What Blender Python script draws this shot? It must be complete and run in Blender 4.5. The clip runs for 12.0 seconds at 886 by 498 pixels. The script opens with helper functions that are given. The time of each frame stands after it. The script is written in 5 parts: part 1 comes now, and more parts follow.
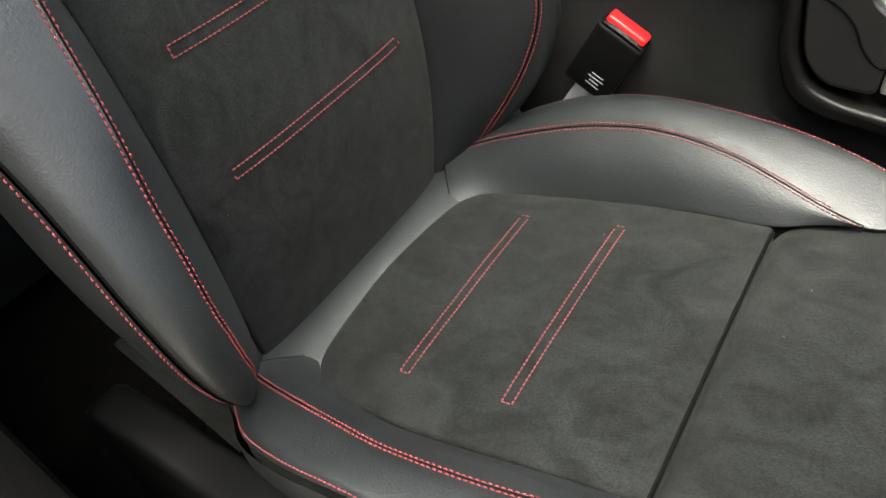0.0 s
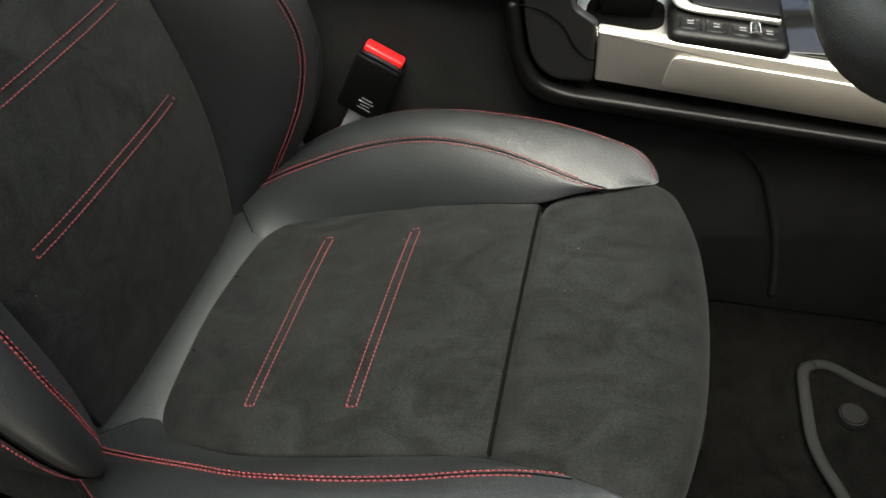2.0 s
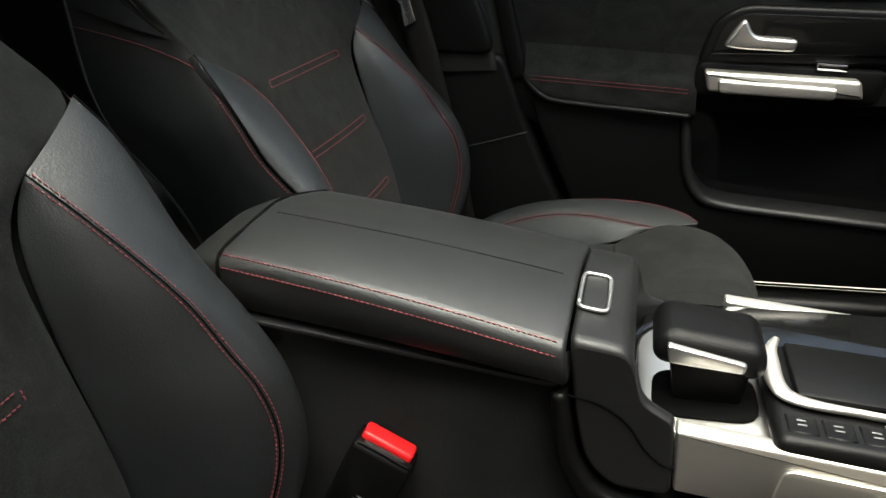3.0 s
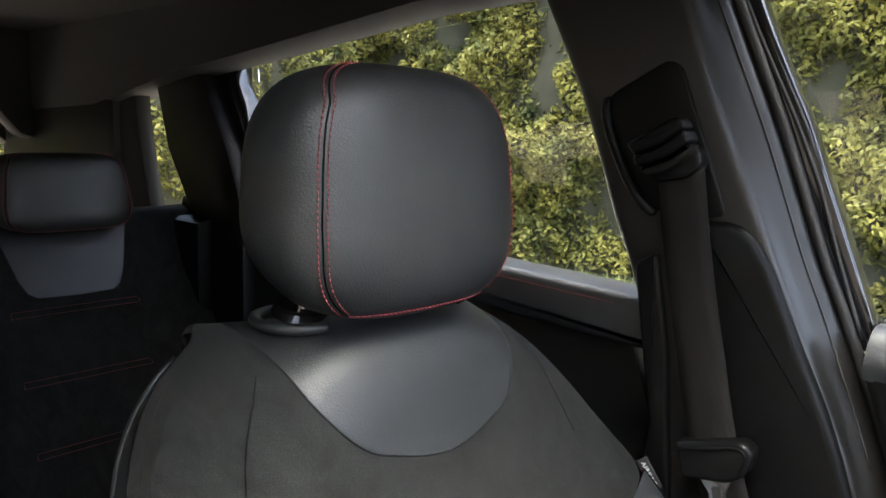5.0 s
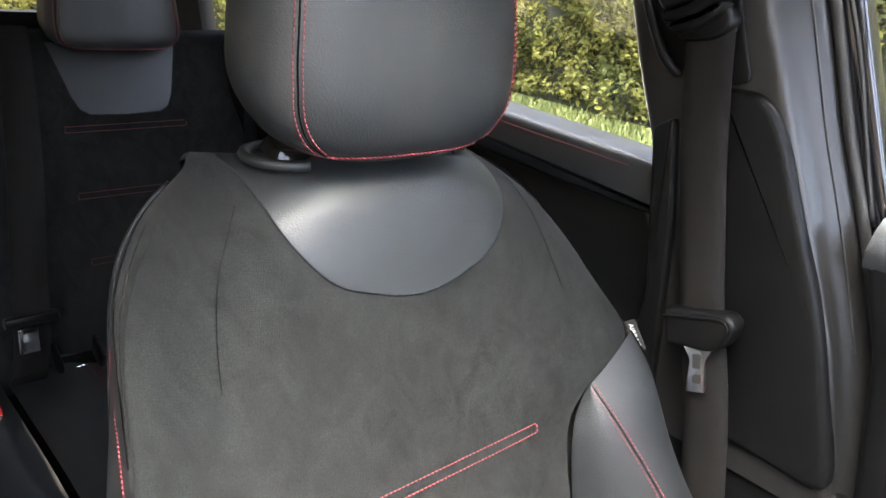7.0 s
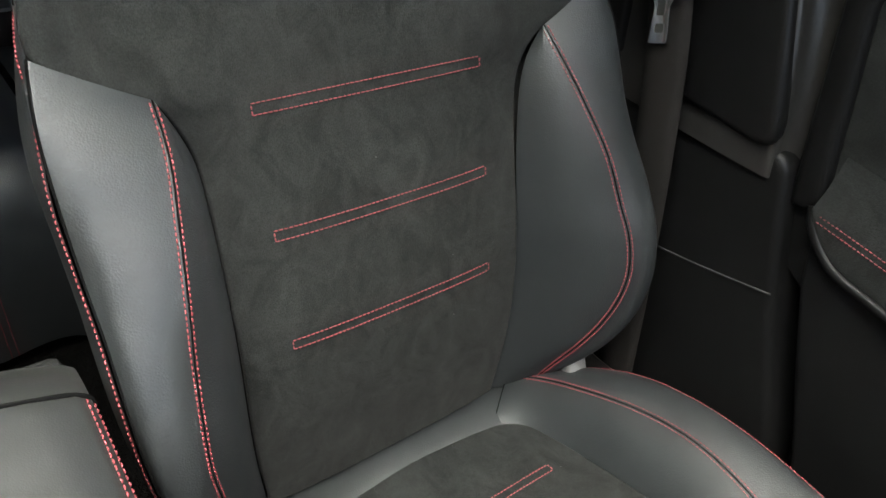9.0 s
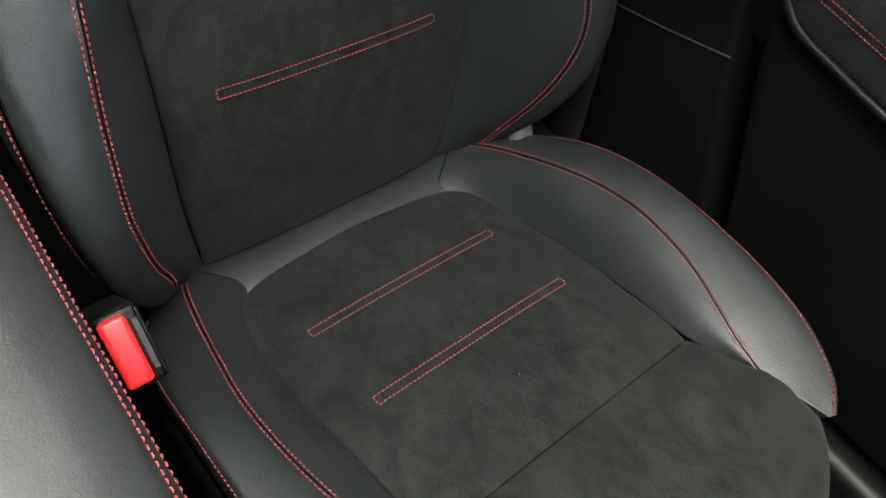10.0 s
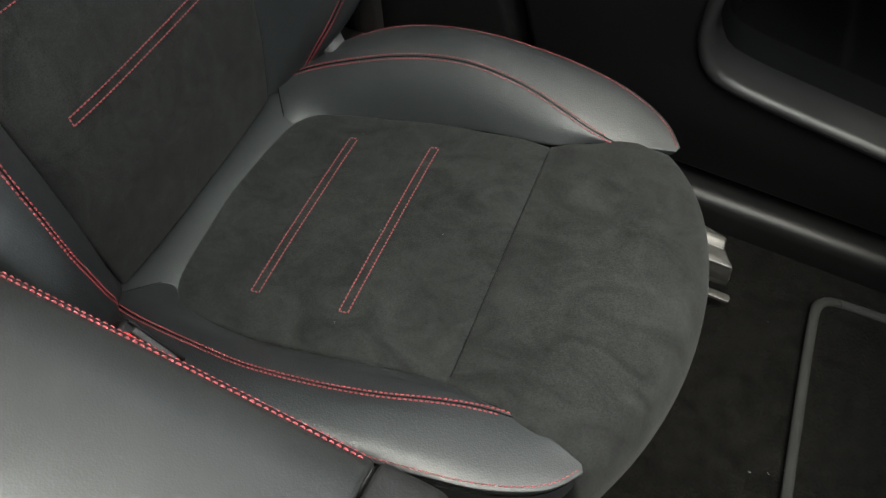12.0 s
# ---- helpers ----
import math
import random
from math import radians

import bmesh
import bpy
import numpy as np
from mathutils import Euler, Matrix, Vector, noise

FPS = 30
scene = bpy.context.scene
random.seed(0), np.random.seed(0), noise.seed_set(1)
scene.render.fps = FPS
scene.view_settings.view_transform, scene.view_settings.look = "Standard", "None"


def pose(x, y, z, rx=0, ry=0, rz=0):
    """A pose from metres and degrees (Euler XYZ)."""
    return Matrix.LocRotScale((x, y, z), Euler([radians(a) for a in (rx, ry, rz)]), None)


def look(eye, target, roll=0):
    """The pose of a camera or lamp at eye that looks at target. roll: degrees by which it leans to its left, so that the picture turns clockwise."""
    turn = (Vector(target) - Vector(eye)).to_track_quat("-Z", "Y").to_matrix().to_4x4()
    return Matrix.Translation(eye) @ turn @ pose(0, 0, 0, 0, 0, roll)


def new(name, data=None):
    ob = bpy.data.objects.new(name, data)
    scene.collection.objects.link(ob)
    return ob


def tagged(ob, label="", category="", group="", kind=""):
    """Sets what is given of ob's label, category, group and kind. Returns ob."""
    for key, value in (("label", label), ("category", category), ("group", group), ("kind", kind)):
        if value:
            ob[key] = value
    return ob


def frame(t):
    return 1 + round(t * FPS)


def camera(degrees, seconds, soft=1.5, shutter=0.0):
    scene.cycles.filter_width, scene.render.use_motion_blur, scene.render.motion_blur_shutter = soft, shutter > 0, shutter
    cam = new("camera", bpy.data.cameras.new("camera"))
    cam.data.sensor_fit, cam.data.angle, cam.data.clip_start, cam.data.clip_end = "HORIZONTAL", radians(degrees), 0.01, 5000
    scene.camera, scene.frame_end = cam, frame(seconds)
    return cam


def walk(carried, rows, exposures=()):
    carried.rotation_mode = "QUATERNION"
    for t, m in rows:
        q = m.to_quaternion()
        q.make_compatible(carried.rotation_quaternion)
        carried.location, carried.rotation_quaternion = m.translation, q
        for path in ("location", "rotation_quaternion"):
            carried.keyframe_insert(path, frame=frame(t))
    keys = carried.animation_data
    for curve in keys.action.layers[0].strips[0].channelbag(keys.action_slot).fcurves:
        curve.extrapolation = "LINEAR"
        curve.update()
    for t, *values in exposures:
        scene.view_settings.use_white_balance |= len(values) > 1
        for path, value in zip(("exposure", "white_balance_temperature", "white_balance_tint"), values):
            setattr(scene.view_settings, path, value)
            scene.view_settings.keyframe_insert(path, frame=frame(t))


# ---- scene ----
cam = camera(62.3, 12.0)
SKY, SUN = 0.17, 3.2
PATH = [
    (0, (0.28, -0.349, 0.84), (-0.594, 0.765, -0.572), -7.7),
    (0.5, (0.283, -0.366, 0.842), (-0.377, 0.778, -0.659), -7.8),
    (1, (0.283, -0.377, 0.852), (-0.201, 0.8, -0.69), -7.0),
    (1.5, (0.286, -0.392, 0.868), (-0.089, 0.831, -0.669), -5.5),
    (2, (0.296, -0.39, 0.875), (-0.108, 0.97, -0.534), -4.8),
    (2.5, (0.284, -0.312, 0.871), (-0.177, 1.259, -0.278), -3.9),
    (3, (0.243, -0.182, 0.862), (-0.274, 1.564, 0.034), -3.8),
    (3.5, (0.18, -0.031, 0.873), (-0.392, 1.813, 0.35), -4.0),
    (3.7, (0.172, 0.024, 0.895), (-0.466, 1.868, 0.457), -4.3),
    (5.3, (0.09, 0.359, 1.086), (-1.297, 1.763, 0.765), 3.3),
    (5.5, (0.101, 0.365, 1.092), (-1.302, 1.746, 0.741), 3.6),
    (6, (0.122, 0.366, 1.089), (-1.271, 1.718, 0.608), 4.4),
    (6.5, (0.131, 0.368, 1.082), (-1.246, 1.691, 0.484), 5.4),
    (6.7, (0.134, 0.37, 1.081), (-1.23, 1.678, 0.427), 5.7),
    (8.3, (0.248, 0.417, 0.988), (-1.12, 1.498, 0.01), 5.0),
    (8.5, (0.25, 0.421, 0.977), (-1.073, 1.493, -0.071), 5.8),
    (9, (0.254, 0.426, 0.955), (-0.924, 1.466, -0.281), 8.1),
    (9.5, (0.259, 0.432, 0.93), (-0.727, 1.427, -0.497), 11.5),
    (10, (0.255, 0.44, 0.91), (-0.476, 1.384, -0.694), 17.0),
    (10.5, (0.25, 0.446, 0.904), (-0.248, 1.396, -0.783), 21.3),
    (11, (0.229, 0.426, 0.929), (-0.095, 1.429, -0.77), 21.8),
    (11.5, (0.233, 0.378, 0.95), (-0.03, 1.419, -0.738), 15.8),
    (12, (0.242, 0.351, 0.953), (-0.021, 1.411, -0.723), 9.9),
]
EXPOSURES = [(0, 2.5, 6750, 2), (0.5, 2.55, 6750, 2), (1.0, 2.5, 6750, 2), (1.5, 2.05, 6800, 2), (2.0, 1.8, 6800, 0), (2.5, 1.3, 6700, 0), (3.0, 1.4, 6700, 0), (3.5, 1.7, 6650, 0), (5.3, 3.55, 6700, 8), (6.0, 4.25, 6650, 9), (6.7, 4.1, 6650, 9), (8.3, 3.15, 6700, 6), (9.0, 2.65, 6700, 2), (9.5, 2.0, 6600, 2), (10, 1.75, 6500, 2), (11, 2.05, 6500, 2), (12, 1.75, 6500, 0)]
walk(cam, [(t, look(eye, target, roll)) for t, eye, target, roll in PATH], EXPOSURES)

# ---- world and light ----
world = bpy.data.worlds.new("sky")
scene.world = world
world.use_nodes = True
wn = world.node_tree.nodes
sky = wn.new("ShaderNodeTexSky")
sky.sky_type, sky.sun_disc = "NISHITA", False
sky.sun_elevation, sky.sun_rotation = radians(78), radians(119)
sky.air_density, sky.dust_density, sky.ozone_density = 0.8, 5.0, 0.6
wn["Background"].inputs[1].default_value = SKY
world.node_tree.links.new(sky.outputs[0], wn["Background"].inputs[0])
sun_data = bpy.data.lights.new("sun", "SUN")
sun_data.energy, sun_data.angle, sun_data.color = SUN, radians(64), (1.0, 0.98, 0.94)
sun = new("sun", sun_data)
sun.matrix_world = look((-0.2, -1.4, 10), (0, 0, 0))


# ---- materials ----
def material(name, colour, rough=0.5, metal=0.0, grain=0.0, grain_size=0.002, mottle=0.0, mottle_size=0.05, kind="noise", sheen=0.0, bump=0.3, coat=0.0, tint=None, spec=0.5, stretch=(1, 1, 1), detail=5, fleck=0.0, fleck_size=0.002, swirl=0.0):
    m = bpy.data.materials.new(name)
    m.use_nodes = True
    n, l = m.node_tree.nodes, m.node_tree.links
    b = n["Principled BSDF"]
    b.inputs["Roughness"].default_value, b.inputs["Metallic"].default_value = rough, metal
    b.inputs["Sheen Weight"].default_value, b.inputs["Sheen Roughness"].default_value = sheen, 0.45
    b.inputs["Coat Weight"].default_value = coat
    b.inputs["Specular IOR Level"].default_value = spec
    c = (*colour, 1)
    at = n.new("ShaderNodeTexCoord")
    if mottle:
        big = n.new("ShaderNodeTexNoise")
        big.inputs["Scale"].default_value, big.inputs["Detail"].default_value = 1 / mottle_size, detail
        big.inputs["Roughness"].default_value, big.inputs["Distortion"].default_value = 0.68, swirl
        ramp = n.new("ShaderNodeValToRGB")
        dark, light = [v * (1 - mottle) for v in colour], [min(1, v * (1 + mottle)) for v in (tint or colour)]
        ramp.color_ramp.elements[0].color, ramp.color_ramp.elements[1].color = (*dark, 1), (*light, 1)
        ramp.color_ramp.elements[0].position, ramp.color_ramp.elements[1].position = 0.3, 0.7
        place = n.new("ShaderNodeMapping")
        place.inputs["Scale"].default_value = stretch
        l.new(at.outputs["Object"], place.inputs["Vector"])
        l.new(place.outputs["Vector"], big.inputs["Vector"])
        l.new(big.outputs["Fac"], ramp.inputs["Fac"])
        if fleck:
            fine = n.new("ShaderNodeTexNoise")
            fine.inputs["Scale"].default_value, fine.inputs["Detail"].default_value = 1 / fleck_size, 4
            l.new(place.outputs["Vector"], fine.inputs["Vector"])
            span = n.new("ShaderNodeMapRange")
            span.inputs["From Min"].default_value, span.inputs["From Max"].default_value = 0.3, 0.7
            span.inputs["To Min"].default_value, span.inputs["To Max"].default_value = 1 - fleck, 1 + fleck
            l.new(fine.outputs["Fac"], span.inputs["Value"])
            times = n.new("ShaderNodeVectorMath")
            times.operation = "SCALE"
            l.new(ramp.outputs["Color"], times.inputs[0])
            l.new(span.outputs["Result"], times.inputs["Scale"])
            l.new(times.outputs["Vector"], b.inputs["Base Color"])
        else:
            l.new(ramp.outputs["Color"], b.inputs["Base Color"])
        mul = n.new("ShaderNodeMapRange")
        mul.inputs["To Min"].default_value, mul.inputs["To Max"].default_value = max(0, rough - 0.06), min(1, rough + 0.06)
        l.new(big.outputs["Fac"], mul.inputs["Value"])
        l.new(mul.outputs["Result"], b.inputs["Roughness"])
    else:
        b.inputs["Base Color"].default_value = c
    if grain:
        bm = n.new("ShaderNodeBump")
        bm.inputs["Strength"].default_value, bm.inputs["Distance"].default_value = bump, grain
        if kind == "leather":
            v = n.new("ShaderNodeTexVoronoi")
            v.feature = "SMOOTH_F1"
            v.inputs["Scale"].default_value, v.inputs["Smoothness"].default_value = 1 / grain_size, 0.3
            warp = n.new("ShaderNodeTexNoise")
            warp.inputs["Scale"].default_value, warp.inputs["Detail"].default_value = 0.35 / grain_size, 2
            mix = n.new("ShaderNodeMix")
            mix.data_type = "VECTOR"
            mix.inputs["Factor"].default_value = 0.0005
            l.new(at.outputs["Object"], mix.inputs[4])
            l.new(warp.outputs["Color"], mix.inputs[5])
            l.new(at.outputs["Object"], warp.inputs["Vector"])
            l.new(mix.outputs[1], v.inputs["Vector"])
            l.new(v.outputs["Distance"], bm.inputs["Height"])
        elif kind == "weave":
            v = n.new("ShaderNodeTexWave")
            v.inputs["Scale"].default_value, v.inputs["Distortion"].default_value = 1 / grain_size, 0.5
            l.new(at.outputs["Object"], v.inputs["Vector"])
            l.new(v.outputs["Fac"], bm.inputs["Height"])
        else:
            v = n.new("ShaderNodeTexNoise")
            v.inputs["Scale"].default_value, v.inputs["Detail"].default_value = 1 / grain_size, 3
            l.new(at.outputs["Object"], v.inputs["Vector"])
            l.new(v.outputs["Fac"], bm.inputs["Height"])
        l.new(bm.outputs["Normal"], b.inputs["Normal"])
    return m


LEATHER = material("leather", (0.0102, 0.0116, 0.0124), 0.46, grain=0.0004, grain_size=0.0015, kind="leather", mottle=0.16, mottle_size=0.09, bump=0.36, spec=0.44)
LID = material("smooth_leather", (0.0112, 0.0116, 0.0115), 0.40, grain=0.0004, grain_size=0.0011, kind="leather", mottle=0.08, mottle_size=0.06, bump=0.13, spec=0.55)
SUEDE = material("suede", (0.0106, 0.0111, 0.0108), 0.92, grain=0.0005, grain_size=0.0009, mottle=0.52, mottle_size=0.06, sheen=0.03, bump=0.9, spec=0.06, stretch=(1, 1.7, 1.3), detail=10, fleck=0.42, fleck_size=0.0018, swirl=1.2)
PLASTIC = material("plastic", (0.0036, 0.0036, 0.0036), 0.38, grain=0.0003, grain_size=0.0016, mottle=0.15, mottle_size=0.2, bump=0.3, spec=0.16)
SOFT = material("soft_plastic", (0.0030, 0.0030, 0.0030), 0.42, grain=0.0004, grain_size=0.0016, kind="leather", mottle=0.12, mottle_size=0.2, bump=0.25, spec=0.15)
GLOSS = material("gloss_black", (0.005, 0.005, 0.005), 0.08, spec=0.45)
ALU = material("brushed_metal", (0.74, 0.71, 0.66), 0.46, metal=1.0, grain=0.0001, grain_size=0.0015, bump=0.15)
CHROME = material("chrome", (0.75, 0.75, 0.76), 0.14, metal=1.0)
SATIN = material("satin_metal", (0.72, 0.70, 0.67), 0.36, metal=1.0)
BLOCK = material("block_vinyl", (0.010, 0.010, 0.010), 0.42, grain=0.0003, grain_size=0.0014, kind="leather", mottle=0.12, mottle_size=0.1, bump=0.25, spec=0.4)
LINING = material("pillar_lining", (0.0090, 0.0086, 0.0080), 0.36, grain=0.0003, grain_size=0.0012, mottle=0.12, mottle_size=0.2, bump=0.15, spec=0.55)
RED = material("red_thread", (0.17, 0.023, 0.028), 0.8, mottle=0.25, mottle_size=0.004)
DARKTHREAD = material("dark_thread", (0.003, 0.003, 0.003), 0.9, spec=0.03)
REDBTN = material("red_button", (0.75, 0.012, 0.016), 0.4)
CARPET = material("carpet", (0.0026, 0.0025, 0.0023), 0.98, grain=0.003, grain_size=0.004, mottle=0.6, mottle_size=0.02, bump=0.9, spec=0.03)
FELT = material("felt", (0.013, 0.013, 0.0128), 0.96, grain=0.0006, grain_size=0.002, mottle=0.25, mottle_size=0.05, bump=0.6, spec=0.1, detail=8)
WEB = material("webbing", (0.0062, 0.0054, 0.0048), 0.8, grain=0.0004, grain_size=0.004, kind="weave", bump=0.5, spec=0.15)
HEADLINER = material("headliner", (0.015, 0.0146, 0.014), 0.95, grain=0.0005, grain_size=0.002, mottle=0.1, mottle_size=0.3)
PAINT = material("black_paint", (0.008, 0.008, 0.009), 0.15, coat=1.0)
BRACKET = material("bracket_metal", (0.045, 0.043, 0.040), 0.45, metal=0.5, grain=0.0003, grain_size=0.002, mottle=0.25, mottle_size=0.02, bump=0.3)
HINGE = material("hinge_plastic", (0.075, 0.075, 0.074), 0.5, mottle=0.1, mottle_size=0.02)
RUBBER = material("rubber", (0.012, 0.012, 0.012), 0.6)
GREY = material("grey_print", (0.16, 0.16, 0.16), 0.6)
WHITE = material("white_print", (0.55, 0.55, 0.55), 0.6)
LABEL = material("label_cloth", (0.012, 0.012, 0.012), 0.8)
CLEAR = material("clear_sleeve", (0.35, 0.35, 0.36), 0.25)


# ---- geometry helpers ----
def crom(points, n):
    """n points along a smooth curve through the control points."""
    p = np.array(points, float)
    if len(p) == 2:
        return p[0] + np.linspace(0, 1, n)[:, None] * (p[1] - p[0])
    d = np.maximum(np.linalg.norm(np.diff(p, axis=0), axis=1), 1e-5)
    t = np.r_[0, np.cumsum(np.sqrt(d))]
    e = np.r_[0, np.cumsum(d)]
    tan = np.empty_like(p)
    h = np.diff(t)[:, None]
    s = np.diff(p, axis=0) / h
    tan[1:-1] = (s[:-1] * h[1:] + s[1:] * h[:-1]) / (h[1:] + h[:-1])
    tan[0], tan[-1] = 1.5 * s[0] - 0.5 * tan[1], 1.5 * s[-1] - 0.5 * tan[-2]
    at = np.interp(np.linspace(0, e[-1], n), e, t)
    k = np.clip(np.searchsorted(t, at, side="right") - 1, 0, len(p) - 2)
    hh = h[k]
    u = ((at - t[k])[:, None]) / hh
    return ((2 * u**3 - 3 * u**2 + 1) * p[k] + (u**3 - 2 * u**2 + u) * hh * tan[k]
            + (-2 * u**3 + 3 * u**2) * p[k + 1] + (u**3 - u**2) * hh * tan[k + 1])


def smooth1(x, xs, ys):
    """A smooth function through (xs, ys)."""
    c = crom(np.c_[xs, ys], 200)
    return np.interp(x, c[:, 0], c[:, 1])


def loft(curves, nu, nv):
    c = np.array([crom(k, nu) for k in curves])
    return np.array([crom(c[:, i], nv) for i in range(nu)])


def normals(g):
    du, dv = np.gradient(g, axis=0), np.gradient(g, axis=1)
    n = np.cross(du, dv)
    return n / np.maximum(np.linalg.norm(n, axis=2, keepdims=True), 1e-9)


def tuck(g, sides, r=0.004, d=0.008, flip=1):
    """Rounds the named edges (u0 u1 v0 v1) of a grid off and down, as an upholstery panel turns into its seam."""
    for side in sides.split():
        a = g.swapaxes(0, 1) if side[0] == "v" else g
        nn = normals(g) * flip
        nn = nn.swapaxes(0, 1) if side[0] == "v" else nn
        if side[1] == "0":
            a, nn = a[::-1], nn[::-1]
        out = a[-1] - a[-2]
        out /= np.maximum(np.linalg.norm(out, axis=1, keepdims=True), 1e-9)
        rows = [a[-1] + out * r * math.sin(q) - nn[-1] * r * (1 - math.cos(q)) for q in (0.5, 1.0, math.pi / 2)]
        rows.append(rows[-1] - nn[-1] * d)
        a = np.concatenate([a, rows])
        if side[1] == "0":
            a = a[::-1]
        g = a.swapaxes(0, 1) if side[0] == "v" else a
    return g


def mesh_object(name, verts, faces, mat, parent=None, label="", smooth=True):
    me = bpy.data.meshes.new(name)
    me.from_pydata([tuple(v) for v in verts], [], faces)
    me.materials.append(mat)
    if smooth:
        me.shade_smooth()
    ob = new(name, me)
    if parent is not None:
        ob.parent = parent
    if label:
        ob["label"] = label
    return ob


def sheet(name, g, mat, parent=None, label="", close=False):
    nu, nv = g.shape[:2]
    f = [(i * nv + j, (i + 1) * nv + j, (i + 1) * nv + j + 1, i * nv + j + 1) for i in range(nu - 1) for j in range(nv - 1)]
    if close:
        f += [(i * nv + nv - 1, (i + 1) * nv + nv - 1, (i + 1) * nv, i * nv) for i in range(nu - 1)]
    ob = mesh_object(name, g.reshape(-1, 3), f, mat, parent, label)
    bm = bmesh.new()
    bm.from_mesh(ob.data)
    if close:
        for loop in ([v for v in bm.verts][:nv], [v for v in bm.verts][-nv:]):
            try:
                bm.faces.new(loop)
            except ValueError:
                pass
    bmesh.ops.recalc_face_normals(bm, faces=bm.faces)
    bm.to_mesh(ob.data)
    bm.free()
    return ob


def part(name, bm, mat, parent=None, label="", smooth=True):
    me = bpy.data.meshes.new(name)
    bm.to_mesh(me)
    bm.free()
    me.materials.append(mat)
    if smooth:
        me.shade_smooth()
        me.set_sharp_from_angle(angle=radians(38))
    ob = new(name, me)
    if parent is not None:
        ob.parent = parent
    if label:
        ob["label"] = label
    return ob


def empty(name, at, label, category, group="", kind=""):
    ob = new(name)
    ob.location = at
    return tagged(ob, label, category, group, kind)


def rbox(bm, size, m=None, r=0.005, seg=2, taper=None):
    """A box with rounded edges; taper scales its top in x and y."""
    got = bmesh.ops.create_cube(bm, size=1)
    vs = got["verts"]
    for v in vs:
        v.co = Vector((v.co.x * size[0], v.co.y * size[1], v.co.z * size[2]))
        if taper and v.co.z > 0:
            v.co.x *= taper[0]
            v.co.y *= taper[1]
    es = list({e for v in vs for e in v.link_edges})
    fresh = bmesh.ops.bevel(bm, geom=es, offset=r, segments=seg, affect="EDGES", profile=0.5)
    vs = list({v for f in fresh["faces"] for v in f.verts} | {v for v in vs if v.is_valid})
    if m is not None:
        bmesh.ops.transform(bm, matrix=m, verts=vs)
    return vs


def prism(outline, lo, hi, axis="y", r=0.0, seg=2):
    """A plate of the outline (2D points) between lo and hi along an axis, its rims rounded by r."""
    pts = [np.array(p, float) for p in outline]
    pts = [p for i, p in enumerate(pts) if np.linalg.norm(p - pts[i - 1]) > 1e-5]
    n = len(pts)
    area = sum(pts[i - 1][0] * pts[i][1] - pts[i][0] * pts[i - 1][1] for i in range(n))
    if area < 0:
        pts = pts[::-1]
    push = []
    for i in range(n):
        a, b = pts[i] - pts[i - 1], pts[(i + 1) % n] - pts[i]
        a, b = a / np.linalg.norm(a), b / np.linalg.norm(b)
        m = np.array([-a[1] - b[1], a[0] + b[0]])
        m /= max(np.linalg.norm(m), 1e-6)
        push.append(m / max(0.45, m @ np.array([-a[1], a[0]])))
    bm = bmesh.new()
    put = {"y": lambda a, b, c: (a, c, b), "x": lambda a, b, c: (c, a, b), "z": lambda a, b, c: (a, b, c)}[axis]
    r = min(r, (hi - lo) * 0.49)
    turns = [k * math.pi / 2 / seg for k in range(seg + 1)] if r else [math.pi / 2]
    steps = [(lo + r * (1 - math.cos(q)), r * (1 - math.sin(q))) for q in turns] if r else [(lo, 0.0)]
    steps += [(lo + hi - h, d) for h, d in steps[::-1]]
    rings = [[bm.verts.new(put(*(p + m * d), h)) for p, m in zip(pts, push)] for h, d in steps]
    for low, high in zip(rings, rings[1:]):
        for i in range(n):
            bm.faces.new((low[i], low[(i + 1) % n], high[(i + 1) % n], high[i]))
    bm.faces.new(rings[0][::-1])
    bm.faces.new(rings[-1])
    bmesh.ops.recalc_face_normals(bm, faces=bm.faces)
    return bm


def rounded(points, r, n=5):
    """A 2D outline with its corners rounded by r (a number, or one for each corner)."""
    out = []
    k = len(points)
    rs = r if isinstance(r, (list, tuple)) else [r] * k
    for i in range(k):
        p, a, b = (np.array(points[j % k], float) for j in (i, i - 1, i + 1))
        da, db = a - p, b - p
        la, lb = np.linalg.norm(da), np.linalg.norm(db)
        q = min(rs[i], la * 0.48, lb * 0.48)
        s, e = p + da / la * q, p + db / lb * q
        for t in np.linspace(0, 1, n):
            out.append(tuple((1 - t) ** 2 * s + 2 * t * (1 - t) * p + t * t * e))
    return out


def tube(name, points, r, mat, parent=None, label="", n=8, count=None, flat=1.0, up=(0, 0, 1)):
    """A round bar along a curve."""
    c = crom(points, count or max(8, 6 * len(points)))
    tan = np.gradient(c, axis=0)
    tan /= np.linalg.norm(tan, axis=1, keepdims=True)
    side = np.cross(tan, up)
    side /= np.maximum(np.linalg.norm(side, axis=1, keepdims=True), 1e-6)
    lift = np.cross(side, tan)
    rr = np.broadcast_to(np.array(r, float), (len(c),)) if np.ndim(r) else np.full(len(c), r)
    g = np.array([[c[i] + rr[i] * (math.cos(a) * side[i] + flat * math.sin(a) * lift[i]) for a in np.linspace(0, 2 * math.pi, n, endpoint=False)] for i in range(len(c))])
    return sheet(name, g, mat, parent, label, close=True)


